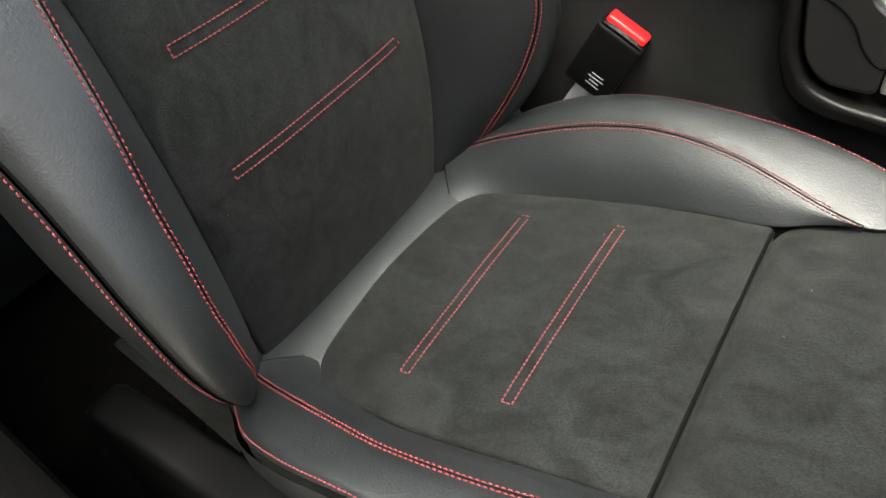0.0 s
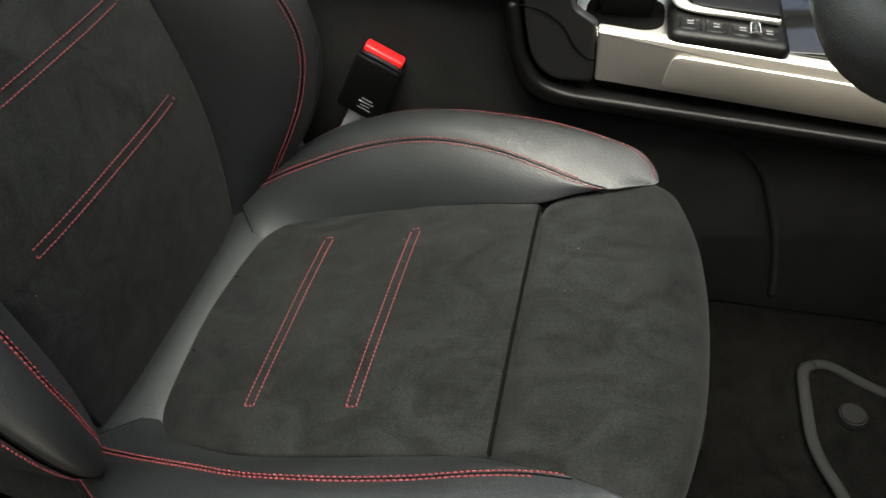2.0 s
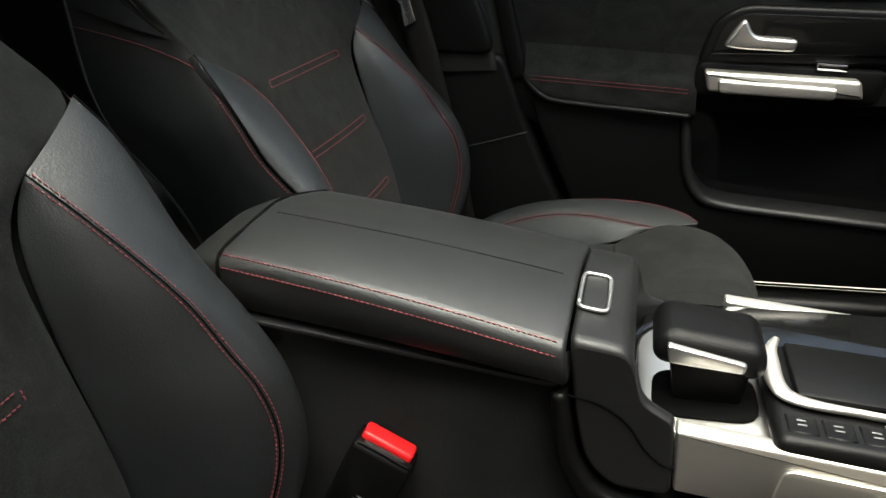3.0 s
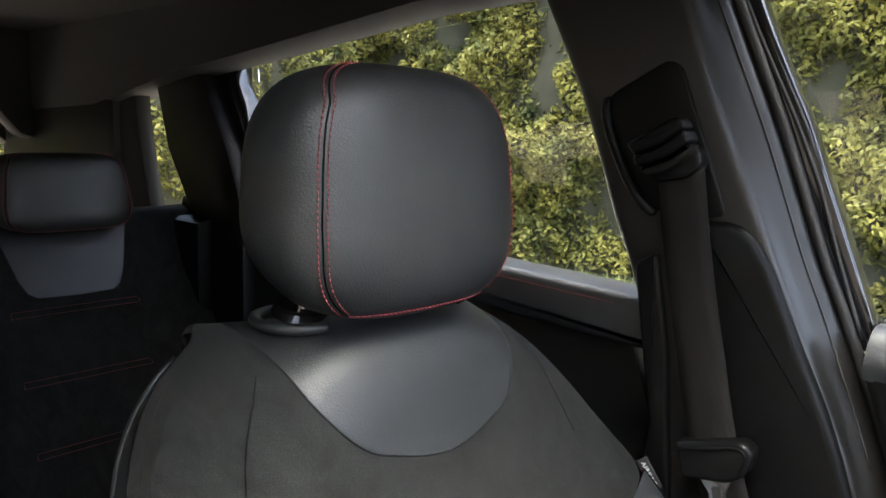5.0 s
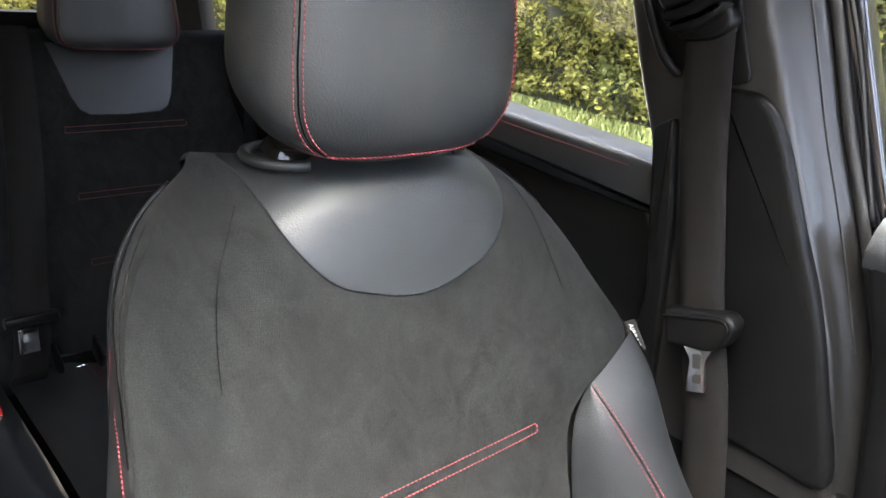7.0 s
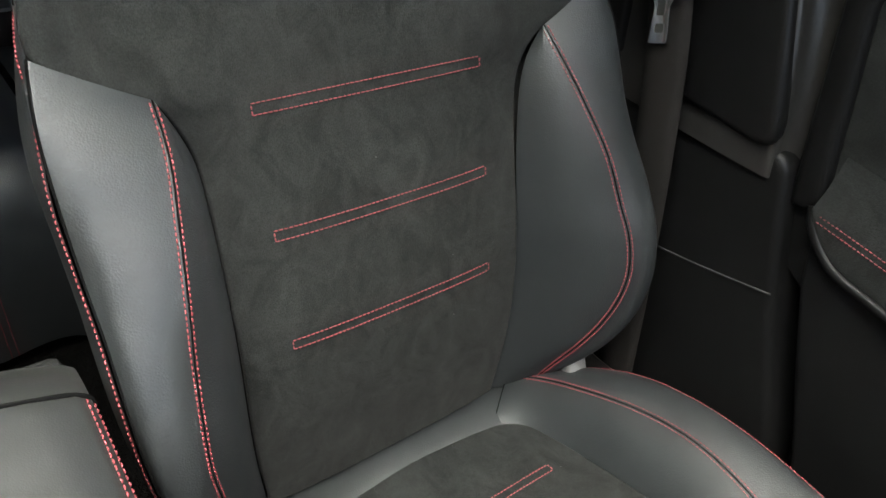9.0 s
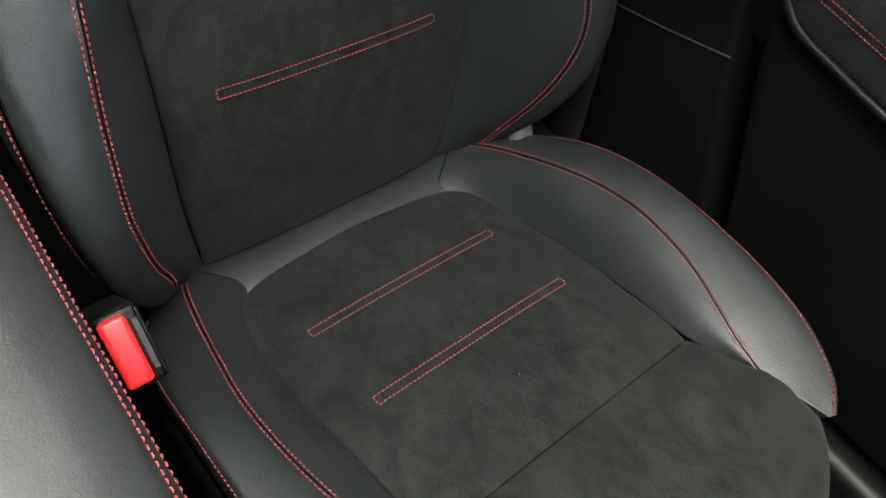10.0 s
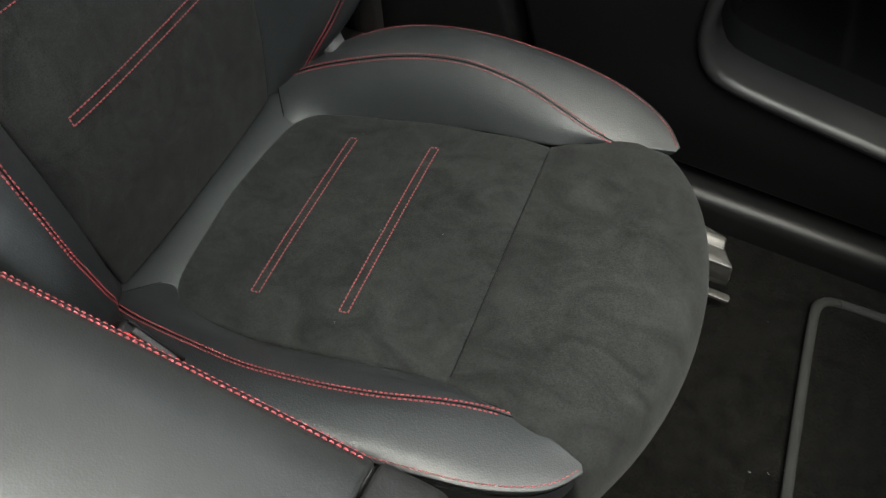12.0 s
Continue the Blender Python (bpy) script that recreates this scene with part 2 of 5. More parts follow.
def stitch(name, lines, parent, mat=None, length=0.0032, gap=0.0010, width=0.00082, label="red thread stitching"):
    """Rows of single thread stitches: each line is (points, normals)."""
    verts, faces = [], []
    for pts, nor in lines:
        d = np.r_[0, np.cumsum(np.linalg.norm(np.diff(pts, axis=0), axis=1))]
        count = max(1, int(d[-1] / (length + gap)))
        for k in range(count):
            ends = (k * (length + gap), k * (length + gap) + length)
            a, b = (np.array([np.interp(s, d, pts[:, q]) for q in range(3)]) for s in ends)
            n = np.array([np.interp(ends[0], d, nor[:, q]) for q in range(3)])
            t = b - a
            t /= max(np.linalg.norm(t), 1e-9)
            s = np.cross(n, t) * width / 2
            mid, w = (a + b) / 2, width
            base = len(verts)
            for p, h, q in ((a, -0.3, 0.7), (a + t * 0.0008, 0.7, 1), (b - t * 0.0008, 0.7, 1), (b, -0.3, 0.7)):
                verts += [p + n * w * h - s * q, p + n * w * h + s * q, p - n * w * 0.6 + s * q, p - n * w * 0.6 - s * q]
            for i in range(3):
                o = base + 4 * i
                faces += [(o + j, o + (j + 1) % 4, o + 4 + (j + 1) % 4, o + 4 + j) for j in range(4)]
            faces += [(base, base + 3, base + 2, base + 1), (base + 12, base + 13, base + 14, base + 15)]
    ob = mesh_object(name, verts, faces, mat or RED, parent, label)
    ob["kind"] = "stuff"
    return ob


def along(g, j, lift=0.0003, flip=1, u0=0, u1=None):
    """The line of a grid at the (fractional) column j, with its normals."""
    n = normals(g) * flip
    a = int(j)
    k = j - a
    b = min(a + 1, g.shape[1] - 1)
    p, m = (g[:, a] * (1 - k) + g[:, b] * k)[u0:u1], (n[:, a] * (1 - k) + n[:, b] * k)[u0:u1]
    return p + m * lift, m


def near_edge(g, side, dist, lift=0.0003, flip=1, u0=0, u1=None):
    """The line of a grid at a distance from its edge v0 or v1."""
    n = normals(g) * flip
    h = g if side == "v0" else g[:, ::-1]
    m = n if side == "v0" else n[:, ::-1]
    out, nor = [], []
    for row, mm in zip(h, m):
        d = np.r_[0, np.cumsum(np.linalg.norm(np.diff(row, axis=0), axis=1))]
        out.append([np.interp(dist, d, row[:, q]) for q in range(3)])
        nor.append([np.interp(dist, d, mm[:, q]) for q in range(3)])
    out, nor = np.array(out)[u0:u1], np.array(nor)[u0:u1]
    nor /= np.maximum(np.linalg.norm(nor, axis=1, keepdims=True), 1e-9)
    return out + nor * lift, nor


# ---- front seats ----
def mirrored(curve, s):
    return [(x, v * s, z) for x, v, z in curve]


def stripe_lines(f, c0, half, gap):
    """Two rows and the ends of a stitched bar across a surface f(c, v) -> point, about the line c = c0."""
    rows = [[f(c0 + k * gap / 2, v) for v in np.linspace(-half, half, 30)] for k in (-1, 1)]
    rows += [[f(c0 + q * gap / 2, k * half) for q in (-1, 1)] for k in (-1, 1)]
    out = []
    for r in rows:
        r = np.array(r)
        n = np.array([np.cross(np.subtract(f(c0 + 0.004, 0), f(c0 - 0.004, 0)), (0, 1, 0))] * len(r))
        n /= np.linalg.norm(n, axis=1, keepdims=True)
        if n[0][2] < 0 and n[0][0] < 0:
            n = -n
        out.append((r + n * 0.0004, n))
    return out


INSERT_X = [-0.092, -0.090, -0.085, -0.076, -0.062, -0.040, 0.017, 0.085, 0.15, 0.207]
INSERT_W = [0.050, 0.088, 0.112, 0.126, 0.136, 0.141, 0.146, 0.145, 0.141, 0.138]
INSERT_EDGE = [(-0.070, 0.131, -0.027), (-0.038, 0.143, -0.018), (0.017, 0.150, -0.003), (0.085, 0.149, 0.020), (0.15, 0.145, 0.041), (0.207, 0.142, 0.055)]
TWIN = [(-0.13, 0.162, -0.016), (-0.09, 0.175, 0.008), (-0.046, 0.184, 0.029), (0.007, 0.192, 0.051), (0.046, 0.196, 0.063), (0.086, 0.195, 0.073),
        (0.125, 0.190, 0.078), (0.165, 0.181, 0.080), (0.205, 0.168, 0.079), (0.236, 0.159, 0.076), (0.268, 0.154, 0.073)]
PIPING = [(-0.118, 0.190, -0.012), (-0.088, 0.208, 0.006), (-0.053, 0.228, 0.028), (0.0, 0.238, 0.055), (0.057, 0.238, 0.074), (0.109, 0.237, 0.083),
          (0.16, 0.234, 0.087), (0.213, 0.228, 0.089), (0.265, 0.217, 0.086), (0.307, 0.197, 0.080), (0.327, 0.174, 0.075)]
BACK_P = [(-0.128, -0.03), (-0.129, 0.04), (-0.133, 0.11), (-0.142, 0.17), (-0.170, 0.267), (-0.204, 0.363), (-0.236, 0.45), (-0.254, 0.505), (-0.267, 0.550),
          (-0.279, 0.576), (-0.299, 0.592), (-0.335, 0.599), (-0.375, 0.592), (-0.402, 0.574), (-0.410, 0.545)]
BACK_Z = [-0.02, 0.06, 0.18, 0.27, 0.331, 0.356, 0.378, 0.395, 0.417, 0.45, 0.506, 0.545, 0.566, 0.585, 0.600]
BACK_W = [0.137, 0.145, 0.146, 0.146, 0.149, 0.158, 0.172, 0.203, 0.234, 0.229, 0.213, 0.190, 0.170, 0.144, 0.118]
WRAP_Z = [-0.02, 0.2, 0.3, 0.356, 0.38, 0.405, 0.43, 0.45, 0.472, 0.506, 0.545, 0.57, 0.60, 0.63]
WRAP = [0.004, 0.008, 0.008, 0.002, -0.008, -0.014, -0.006, 0.008, 0.024, 0.042, 0.062, 0.074, 0.070, 0.03]
BACK_EDGE = [(-0.132, 0.141, -0.03), (-0.136, 0.149, 0.06), (-0.152, 0.150, 0.18), (-0.176, 0.150, 0.27), (-0.191, 0.154, 0.331), (-0.197, 0.162, 0.356), (-0.198, 0.174, 0.380)]
BACK_TWIN = [(-0.108, 0.178, -0.02), (-0.087, 0.184, 0.03), (-0.069, 0.192, 0.072), (-0.057, 0.202, 0.11), (-0.051, 0.209, 0.15), (-0.053, 0.212, 0.18), (-0.064, 0.210, 0.215), (-0.082, 0.205, 0.246),
             (-0.104, 0.197, 0.287), (-0.132, 0.188, 0.322), (-0.163, 0.179, 0.355), (-0.197, 0.175, 0.382)]
BACK_PIPING = [(-0.140, 0.172, -0.04), (-0.100, 0.190, 0.0), (-0.072, 0.209, 0.045), (-0.055, 0.228, 0.092), (-0.052, 0.242, 0.142), (-0.063, 0.249, 0.195), (-0.080, 0.250, 0.232), (-0.106, 0.249, 0.270),
               (-0.136, 0.249, 0.306), (-0.160, 0.249, 0.350), (-0.182, 0.247, 0.388), (-0.206, 0.240, 0.418)]


def headrest(seat, centre, half, lean, turn, stitched=True, n_exp=3.3, seam=0.80, panel_label="smooth black leather headrest cover", box=1.0):
    """A padded headrest: a rounded block with a front panel, two wrapped sides and seams between them."""
    a, b, c = half

    def at(th, ph):
        # th from the bottom to the top, ph round from the front
        def pw(q, e):
            return math.copysign(abs(q) ** (2 / e), q)
        ct, st, cp, sp = math.cos(th), math.sin(th), math.cos(ph), math.sin(ph)
        x, y, z = a * pw(ct, n_exp) * pw(cp, 3.0 * box), b * pw(ct, n_exp) * pw(sp, 3.4 * box), c * pw(st, 3.2 * box)
        y *= 1 - 0.07 * (z / c) - 0.12 * max(0, -z / c) ** 3
        if z < 0:
            z += 0.55 * max(0.0, -x) * (-z / c)
        x += lean * z - 0.10 * y * y / b
        return turn @ Vector((centre[0] + x, centre[1] + y, centre[2] + z))

    def line(t):
        return seam + 0.20 * max(0.0, -t - 0.2) + 0.06 * max(0.0, t) + 0.55 * max(0.0, t - 0.55)
    nu, nv = 49, 72
    g = np.array([[at(t, p) for p in np.linspace(0, 2 * math.pi, nv, endpoint=False)] for t in np.linspace(-math.pi / 2 + 0.02, math.pi / 2 - 0.02, nu)])
    head = sheet("headrest", g, LEATHER, seat, panel_label, close=True)
    if stitched:
        lines = []
        for s in (-1, 1):
            for off in (-0.0033, 0.0033):
                # the seam runs down the side, round the lower corner and along the bottom
                pts = [at(t, s * line(t)) for t in np.linspace(1.35, -1.0, 80)]
                pts = np.array(pts)
                e = 1e-3
                nor = np.array([np.cross(np.subtract(at(t + e, s * line(t)), at(t - e, s * line(t))), np.subtract(at(t, s * line(t) + e), at(t, s * line(t) - e))) for t in np.linspace(1.35, -1.0, 80)])
                nor /= np.linalg.norm(nor, axis=1, keepdims=True)
                if (nor[40] @ (pts[40] - np.array(turn @ Vector(centre)))) < 0:
                    nor = -nor
                tan = np.gradient(pts, axis=0)
                tan /= np.linalg.norm(tan, axis=1, keepdims=True)
                pts = pts + np.cross(nor, tan) * off + nor * 0.0006
                lines.append((pts, nor))
            mid = np.array([at(t, s * line(t)) for t in np.linspace(1.40, -1.0, 50)])
            tube("seam", mid, 0.0007, DARKTHREAD, head, n=6, count=60)
        for off in (0.0, 0.007):
            ph = np.linspace(-line(-1.0), line(-1.0), 60)
            pts = np.array([at(-1.0 - off * 3, p) for p in ph])
            nor = np.array([np.array(at(-1.0, p)) - np.array(turn @ Vector((centre[0], centre[1] + 0.8 * b * math.sin(p), centre[2]))) for p in ph])
            nor /= np.linalg.norm(nor, axis=1, keepdims=True)
            lines.append((pts + nor * 0.0006, nor))
        stitch("stitching", lines, head)
    return head


def front_seat(at, turn_back, driver):
    seat = empty("front_seat", (at[0], at[1], at[2] - 0.15), "black leather and suede " + ("driver" if driver else "passenger") + " seat with red stitching", "car seat", "front seats")
    lift = np.array([0, 0, 0.15])
    tilt = -0.040 if driver else 0.030
    wide = 0.966 if driver else 1.012

    def shear(g):
        return g * np.array([1, wide, 1]) + lift + np.concatenate([0 * g[..., :2], tilt * g[..., :1]], axis=-1)

    def put(name, g, mat, label="", close=False):
        return sheet(name, shear(g), mat, seat, label, close)

    def lines_up(lines):
        return [(shear(p), n) for p, n in lines]

    # the cushion's middle
    def w_in(x):
        return smooth1(x, INSERT_X, INSERT_W)

    def z_in(x, v):
        ze = smooth1(x, [-0.092, -0.075, -0.038, 0.017, 0.085, 0.15, 0.207], [-0.030, -0.025, -0.016, -0.001, 0.022, 0.042, 0.055])
        dip = 0.0 if driver else 0.0032 * math.exp(-((x - 0.2075) / 0.013) ** 2)
        wave = 0.0011 * noise.noise((x * 26, v * 15, 3.0 if driver else 8.0)) + 0.0005 * noise.noise((x * 70 + v * 30, v * 40, 5.0))
        return ze + 0.008 * (1 - min(1, abs(v) / w_in(x)) ** 3) - dip + wave

    def on_in(x, v):
        return (x, v, float(z_in(x, v)))
    xs = np.concatenate([np.linspace(-0.092, -0.06, 14), np.linspace(-0.052, 0.205, 36)])
    g = np.array([[on_in(x, k * w_in(x)) for k in np.linspace(-1, 1, 41)] for x in xs])
    insert = put("seat_insert", tuck(tuck(g, "v0 v1 u0", 0.004, 0.010, 1 if normals(g)[20, 20][2] > 0 else -1), "u1", 0.004 if driver else 0.0026, 0.020 if driver else 0.006, 1 if normals(g)[20, 20][2] > 0 else -1), SUEDE, "dark grey suede seat middle")
    for x0 in (0.0, 0.094):
        stitch("stitched_bar", lines_up(stripe_lines(on_in, x0, 0.106, 0.0088)), seat)
    if not driver:
        tube("pad_seam", shear(np.array([(0.2068, v, float(z_in(0.205, v)) - 0.0006) for v in np.linspace(-0.134, 0.134, 15)])), 0.0005, DARKTHREAD, seat, n=6, count=40)
    else:
        tube("pad_gap", shear(np.array([(0.2082, v, float(z_in(0.205, v)) - 0.0030) for v in np.linspace(-0.137, 0.137, 15)])), 0.0026, DARKTHREAD, seat, n=8, count=40)
    # the pad before it
    bulge = 0.018 if driver else 0.055
    prof = [(0.2075, 0.0560), (0.213, 0.0600), (0.226, 0.0660), (0.26, 0.077), (0.30, 0.087), (0.34, 0.090), (0.372, 0.081), (0.390, 0.060), (0.398, 0.02), (0.396, -0.04), (0.384, -0.09)]
    if driver:
        prof = [(0.2115, 0.047), (0.2185, 0.0565), (0.26, 0.069), (0.30, 0.079), (0.330, 0.084), (0.350, 0.080), (0.359, 0.067), (0.361, 0.050), (0.357, 0.034), (0.342, 0.022)]
    c = crom(prof, 40)
    wid = smooth1(np.arange(40) / 39, [0, 0.06, 0.2, 0.34, 0.45, 0.55, 0.7, 1.0], [0.139, 0.144, 0.153, 0.161, 0.166, 0.167, 0.154, 0.120] if driver else [0.139, 0.142, 0.150, 0.158, 0.166, 0.175, 0.185, 0.181])
    rows = []
    for (x, z), w, k in zip(c, wid, np.linspace(0, 1, 40)):
        fade = min(1, max(0, (x - 0.22) / 0.13))
        rows.append([(x - bulge * fade * abs(q) ** 2.2, q * w, z + 0.0014 * noise.noise((x * 30, q * 2.6, 4.0 if driver else 7.0)) + 0.0006 * noise.noise((x * 75 + q * 5, q * 7, 2.0)) + 0.004 * (1 - abs(q) ** 3) - 0.004 - (0.007 if driver else 0.006) * fade * max(0, abs(q) - 0.7) / 0.3 - (0.0 if driver else 0.005) * min(1, max(0, (x - 0.225) / 0.03)) * abs(q) ** 8) for q in np.linspace(-1, 1, 45)])
    g = np.array(rows)
    put("front_pad", tuck(tuck(g, "v0 v1", 0.005, 0.004 if driver else 0.012, 1 if normals(g)[8, 20][2] > 0 else -1), "u0", 0.004 if driver else 0.0026, 0.02 if driver else 0.006, 1 if normals(g)[8, 20][2] > 0 else -1), SUEDE, "pull-out suede thigh support" if driver else "suede front of the seat cushion")
    # leather round it
    for s in (-1, 1):
        a = mirrored([(-0.093, 0.115, -0.031)] + INSERT_EDGE + [(0.24, 0.149, 0.066), (0.266, 0.153, 0.072)], s)
        b = mirrored(TWIN, s)
        ca, cb = crom(a, 12), crom(b, 12)
        mid = (ca + cb) / 2 + np.array([[0, -0.003 * s, 0.004]]) * np.sin(np.linspace(0.2, 2.9, 12))[:, None]
        g = loft([a, mid, b], 60, 16)
        f = 1 if normals(g)[30, 8][2] > 0 else -1
        put("bolster_inner", tuck(g, "v0 v1 u0", 0.0012, 0.006, f), LEATHER)
        tube("corner_seam", shear(g[0, 1:] + np.array([-0.0006, 0, -0.0001])), 0.0006, DARKTHREAD, seat, n=6, count=24)
        first = near_edge(g, "v1", 0.0027, 0.0004, f, 2, None)
        a2 = b + mirrored([(0.293, 0.160, 0.0765), (0.312, 0.167, 0.075)] if driver else [(0.30, 0.161, 0.076), (0.325, 0.169, 0.0745)], s)
        p2 = mirrored(PIPING[:-2] + [(0.296, 0.205, 0.083), (0.311, 0.187, 0.078), (0.315, 0.171, 0.0755)] if driver else PIPING, s)
        ca, cp = crom(a2, 14), crom(p2, 14)
        dome = np.sin(np.linspace(0.5, 3.12, 14))[:, None]
        m1 = ca * 0.7 + cp * 0.3 + np.array([[0, 0.0, 0.006]]) * dome
        m2 = ca * 0.25 + cp * 0.75 + np.array([[0, 0.005 * s, 0.007]]) * dome
        g = loft([a2, m1, m2, p2], 64, 20)
        f = 1 if normals(g)[30, 8][2] > 0 else -1
        put("bolster_outer", tuck(g, "v0 v1", 0.0012, 0.006, f), LEATHER)
        second = near_edge(g, "v0", 0.0027, 0.0004, f, 2, 55)
        stitch("twin_stitching", lines_up([first, second]), seat)
        tube("twin_seam", shear(np.array(b)), 0.0007, DARKTHREAD, seat, n=6, count=70)
        edge = near_edge(g, "v1", 0.003, 0.0004, f)
        stitch("edge_stitching", lines_up([edge]), seat)
        # the side below the piping
        low = [(x - 0.002, v + 0.004 * s, z - 0.006) for x, v, z in p2]
        low2 = [(x, v + 0.006 * s, z - 0.035) for x, v, z in p2]
        low3 = [(min(x, 0.315), v - 0.004 * s, -0.075 - 0.02 * (x < 0)) for x, v, z in p2]
        low4 = [(min(x, 0.29), v - 0.03 * s, -0.12) for x, v, z in p2]
        put("bolster_side", loft([low, low2, low3, low4], 50, 12), LEATHER)
    # padding under the covers
    under = []
    for s in (-1, 1):
        cs = [[(x, v * s, z - d) for x, v, z in c] for c, d in ((PIPING, 0.022), (TWIN + [(0.325, 0.165, 0.075)], 0.016), ([(-0.12, 0.12, -0.03)] + INSERT_EDGE + [(0.325, 0.15, 0.075)], 0.024))]
        under += cs if s < 0 else cs[::-1]
    put("seat_padding", loft(under, 40, 40), SUEDE)
    # the strip behind the middle
    vs = np.linspace(-0.135, 0.135, 31)
    c0 = [(-0.0965 + 0.020 * (abs(v) / 0.135) ** 2.5, v, -0.0300 - 0.002 * (abs(v) / 0.135) ** 4) for v in vs]
    c1 = [(-0.122 + 0.014 * (abs(v) / 0.135) ** 2.5, v * 1.12, -0.0290 + 0.004 * (abs(v) / 0.135) ** 4) for v in vs]
    c2 = [(-0.145 + 0.006 * (abs(v) / 0.135) ** 2.5, v * 1.22, -0.0375 + 0.012 * (abs(v) / 0.135) ** 4) for v in vs]
    c3 = [(-0.185, v * 1.28, -0.060 + 0.02 * (abs(v) / 0.135) ** 4) for v in vs]
    g = loft([c0, c1, c2, c3], 31, 14)
    put("rear_strip", tuck(g, "v0", 0.003, 0.008, 1 if normals(g)[15, 5][2] > 0 else -1), LEATHER)
    c3 = [(-0.10, v * 1.6, -0.044 - 0.01 * abs(v) / 0.135) for v in vs]
    c4 = [(-0.26, v * 1.5, -0.03) for v in vs]
    put("rear_padding", loft([c3, c4], 31, 6), SUEDE)
    # the base
    bm = bmesh.new()
    rbox(bm, (0.50, 0.40, 0.14), pose(0.06, 0, -0.14 + 0.15), 0.03, 3)
    part("seat_base", bm, PLASTIC, seat)
    for s in (-1, 1):
        bm = bmesh.new()
        rbox(bm, (0.62, 0.035, 0.04), pose(0.02, s * 0.19, -0.215 + 0.15), 0.006, 2)
        part("seat_rail", bm, PLASTIC, seat)
    s = -1 if driver else 1
    g = prism(rounded([(-0.21, 0.004), (-0.13, 0.010), (-0.07, 0.004), (0.0, 0.022), (0.10, 0.046), (0.20, 0.060), (0.27, 0.055), (0.29, 0.02), (0.28, -0.10), (0.2, -0.15), (-0.20, -0.15)], [0.02, 0.03, 0.04, 0.05, 0.05, 0.03, 0.02, 0.02, 0.02, 0.02, 0.02]), *sorted((s * 0.224, s * 0.262)), "y", 0.007, 4)
    bmesh.ops.translate(g, vec=(0, 0, 0.15), verts=g.verts)
    trim = part("side_trim", g, PLASTIC, seat, "black plastic seat side trim")
    g = prism(rounded([(-0.08, -0.030), (0.02, -0.008), (0.14, 0.020), (0.24, 0.028), (0.25, -0.02), (0.05, -0.07), (-0.10, -0.07)], 0.02), *sorted((s * 0.258, s * 0.278)), "y", 0.006, 3)
    bmesh.ops.translate(g, vec=(0, 0, 0.15), verts=g.verts)
    part("trim_cover", g, GLOSS, trim)
    bm = bmesh.new()
    rbox(bm, (0.050, 0.026, 0.044), pose(-0.088, 0.214, 0.150 + 0.008, 0, -32, -12), 0.008, 3)
    part("hinge_cover", bm, HINGE, seat, "grey plastic hinge cover")
    if driver:
        bm = bmesh.new()
        rbox(bm, (0.10, 0.20, 0.020), pose(0.318, 0.03, 0.150 - 0.010), 0.009, 3)
        part("pad_slide", bm, PLASTIC, seat, "plastic slide under the thigh support")

    # the backrest, turned about its hinge
    hinge = Vector((-0.12, 0, -0.02))
    size = 0.955 if driver else 1.0
    turn = Matrix.Translation(lift) @ Matrix.Translation(hinge) @ Matrix.Rotation(radians(turn_back), 4, "Y") @ Matrix.Diagonal((size, wide, size, 1)) @ Matrix.Translation(-hinge)
    tm = np.array(turn)

    def tp(g):
        g = np.array(g, float)
        return g @ tm[:3, :3].T + tm[:3, 3]

    def tl(lines):
        return [(tp(p), n @ tm[:3, :3].T) for p, n in lines]
    prof = crom(BACK_P, 90)

    def cover(x, z, v, up=0.0):
        """The point of the suede cover beside the profile point (x, z), v off the middle."""
        over = max(0.0, min(1.0, (-0.335 - x) / 0.06))
        w = smooth1(z, BACK_Z, BACK_W) * (1 - over) + 0.115 * over
        k = min(1.0, abs(v) / w)
        wr = smooth1(z, WRAP_Z, WRAP) * (1 - over) + 0.03 * over
        fall = 0.012 * max(0.0, min(1.0, (z - 0.48) / 0.10)) * (1 - over) + 0.012 * over
        return np.array((x - wr * k ** 3.2 + 0.003 + up * 0.8, v, z - fall * k * k + up * max(0.0, z - 0.5) * 6)), w
    rows = []
    for x, z in prof:
        w = cover(x, z, 0)[1]
        rows.append([cover(x, z, k * w)[0] for k in np.linspace(-1, 1, 49)])
    g = np.array(rows)
    f = 1 if normals(g)[30, 24][0] > 0 else -1
    sheet("back_cover", tp(tuck(g, "v0 v1", 0.003, 0.004, f)), SUEDE, seat, "dark grey suede backrest cover")
    core = np.array([[(p[0] - 0.016, p[1] * (1 + 0.25 * (q[1] < 0.385)), p[2]) for p in row] for row, q in zip(g, prof) if q[0] > -0.33])
    sheet("back_padding", tp(core), SUEDE, seat)
    upper = {s: [tuple(p) for p, q in zip(g[:, 0 if s < 0 else -1], prof) if q[1] > 0.412 and q[0] > -0.345][::3] for s in (-1, 1)}

    def on_back(z, v, up=0.003):
        x = smooth1(z, [q[1] for q in BACK_P[:10]], [q[0] for q in BACK_P[:10]])
        w = smooth1(z, BACK_Z, BACK_W)
        return np.array((x - smooth1(z, WRAP_Z, WRAP) * min(1, abs(v) / w) ** 3.2 + up, v, z))
    for z0 in (0.170, 0.267, 0.363):
        stitch("stitched_bar", tl(stripe_lines(on_back, z0 - 0.005, 0.106, 0.0085)), seat)
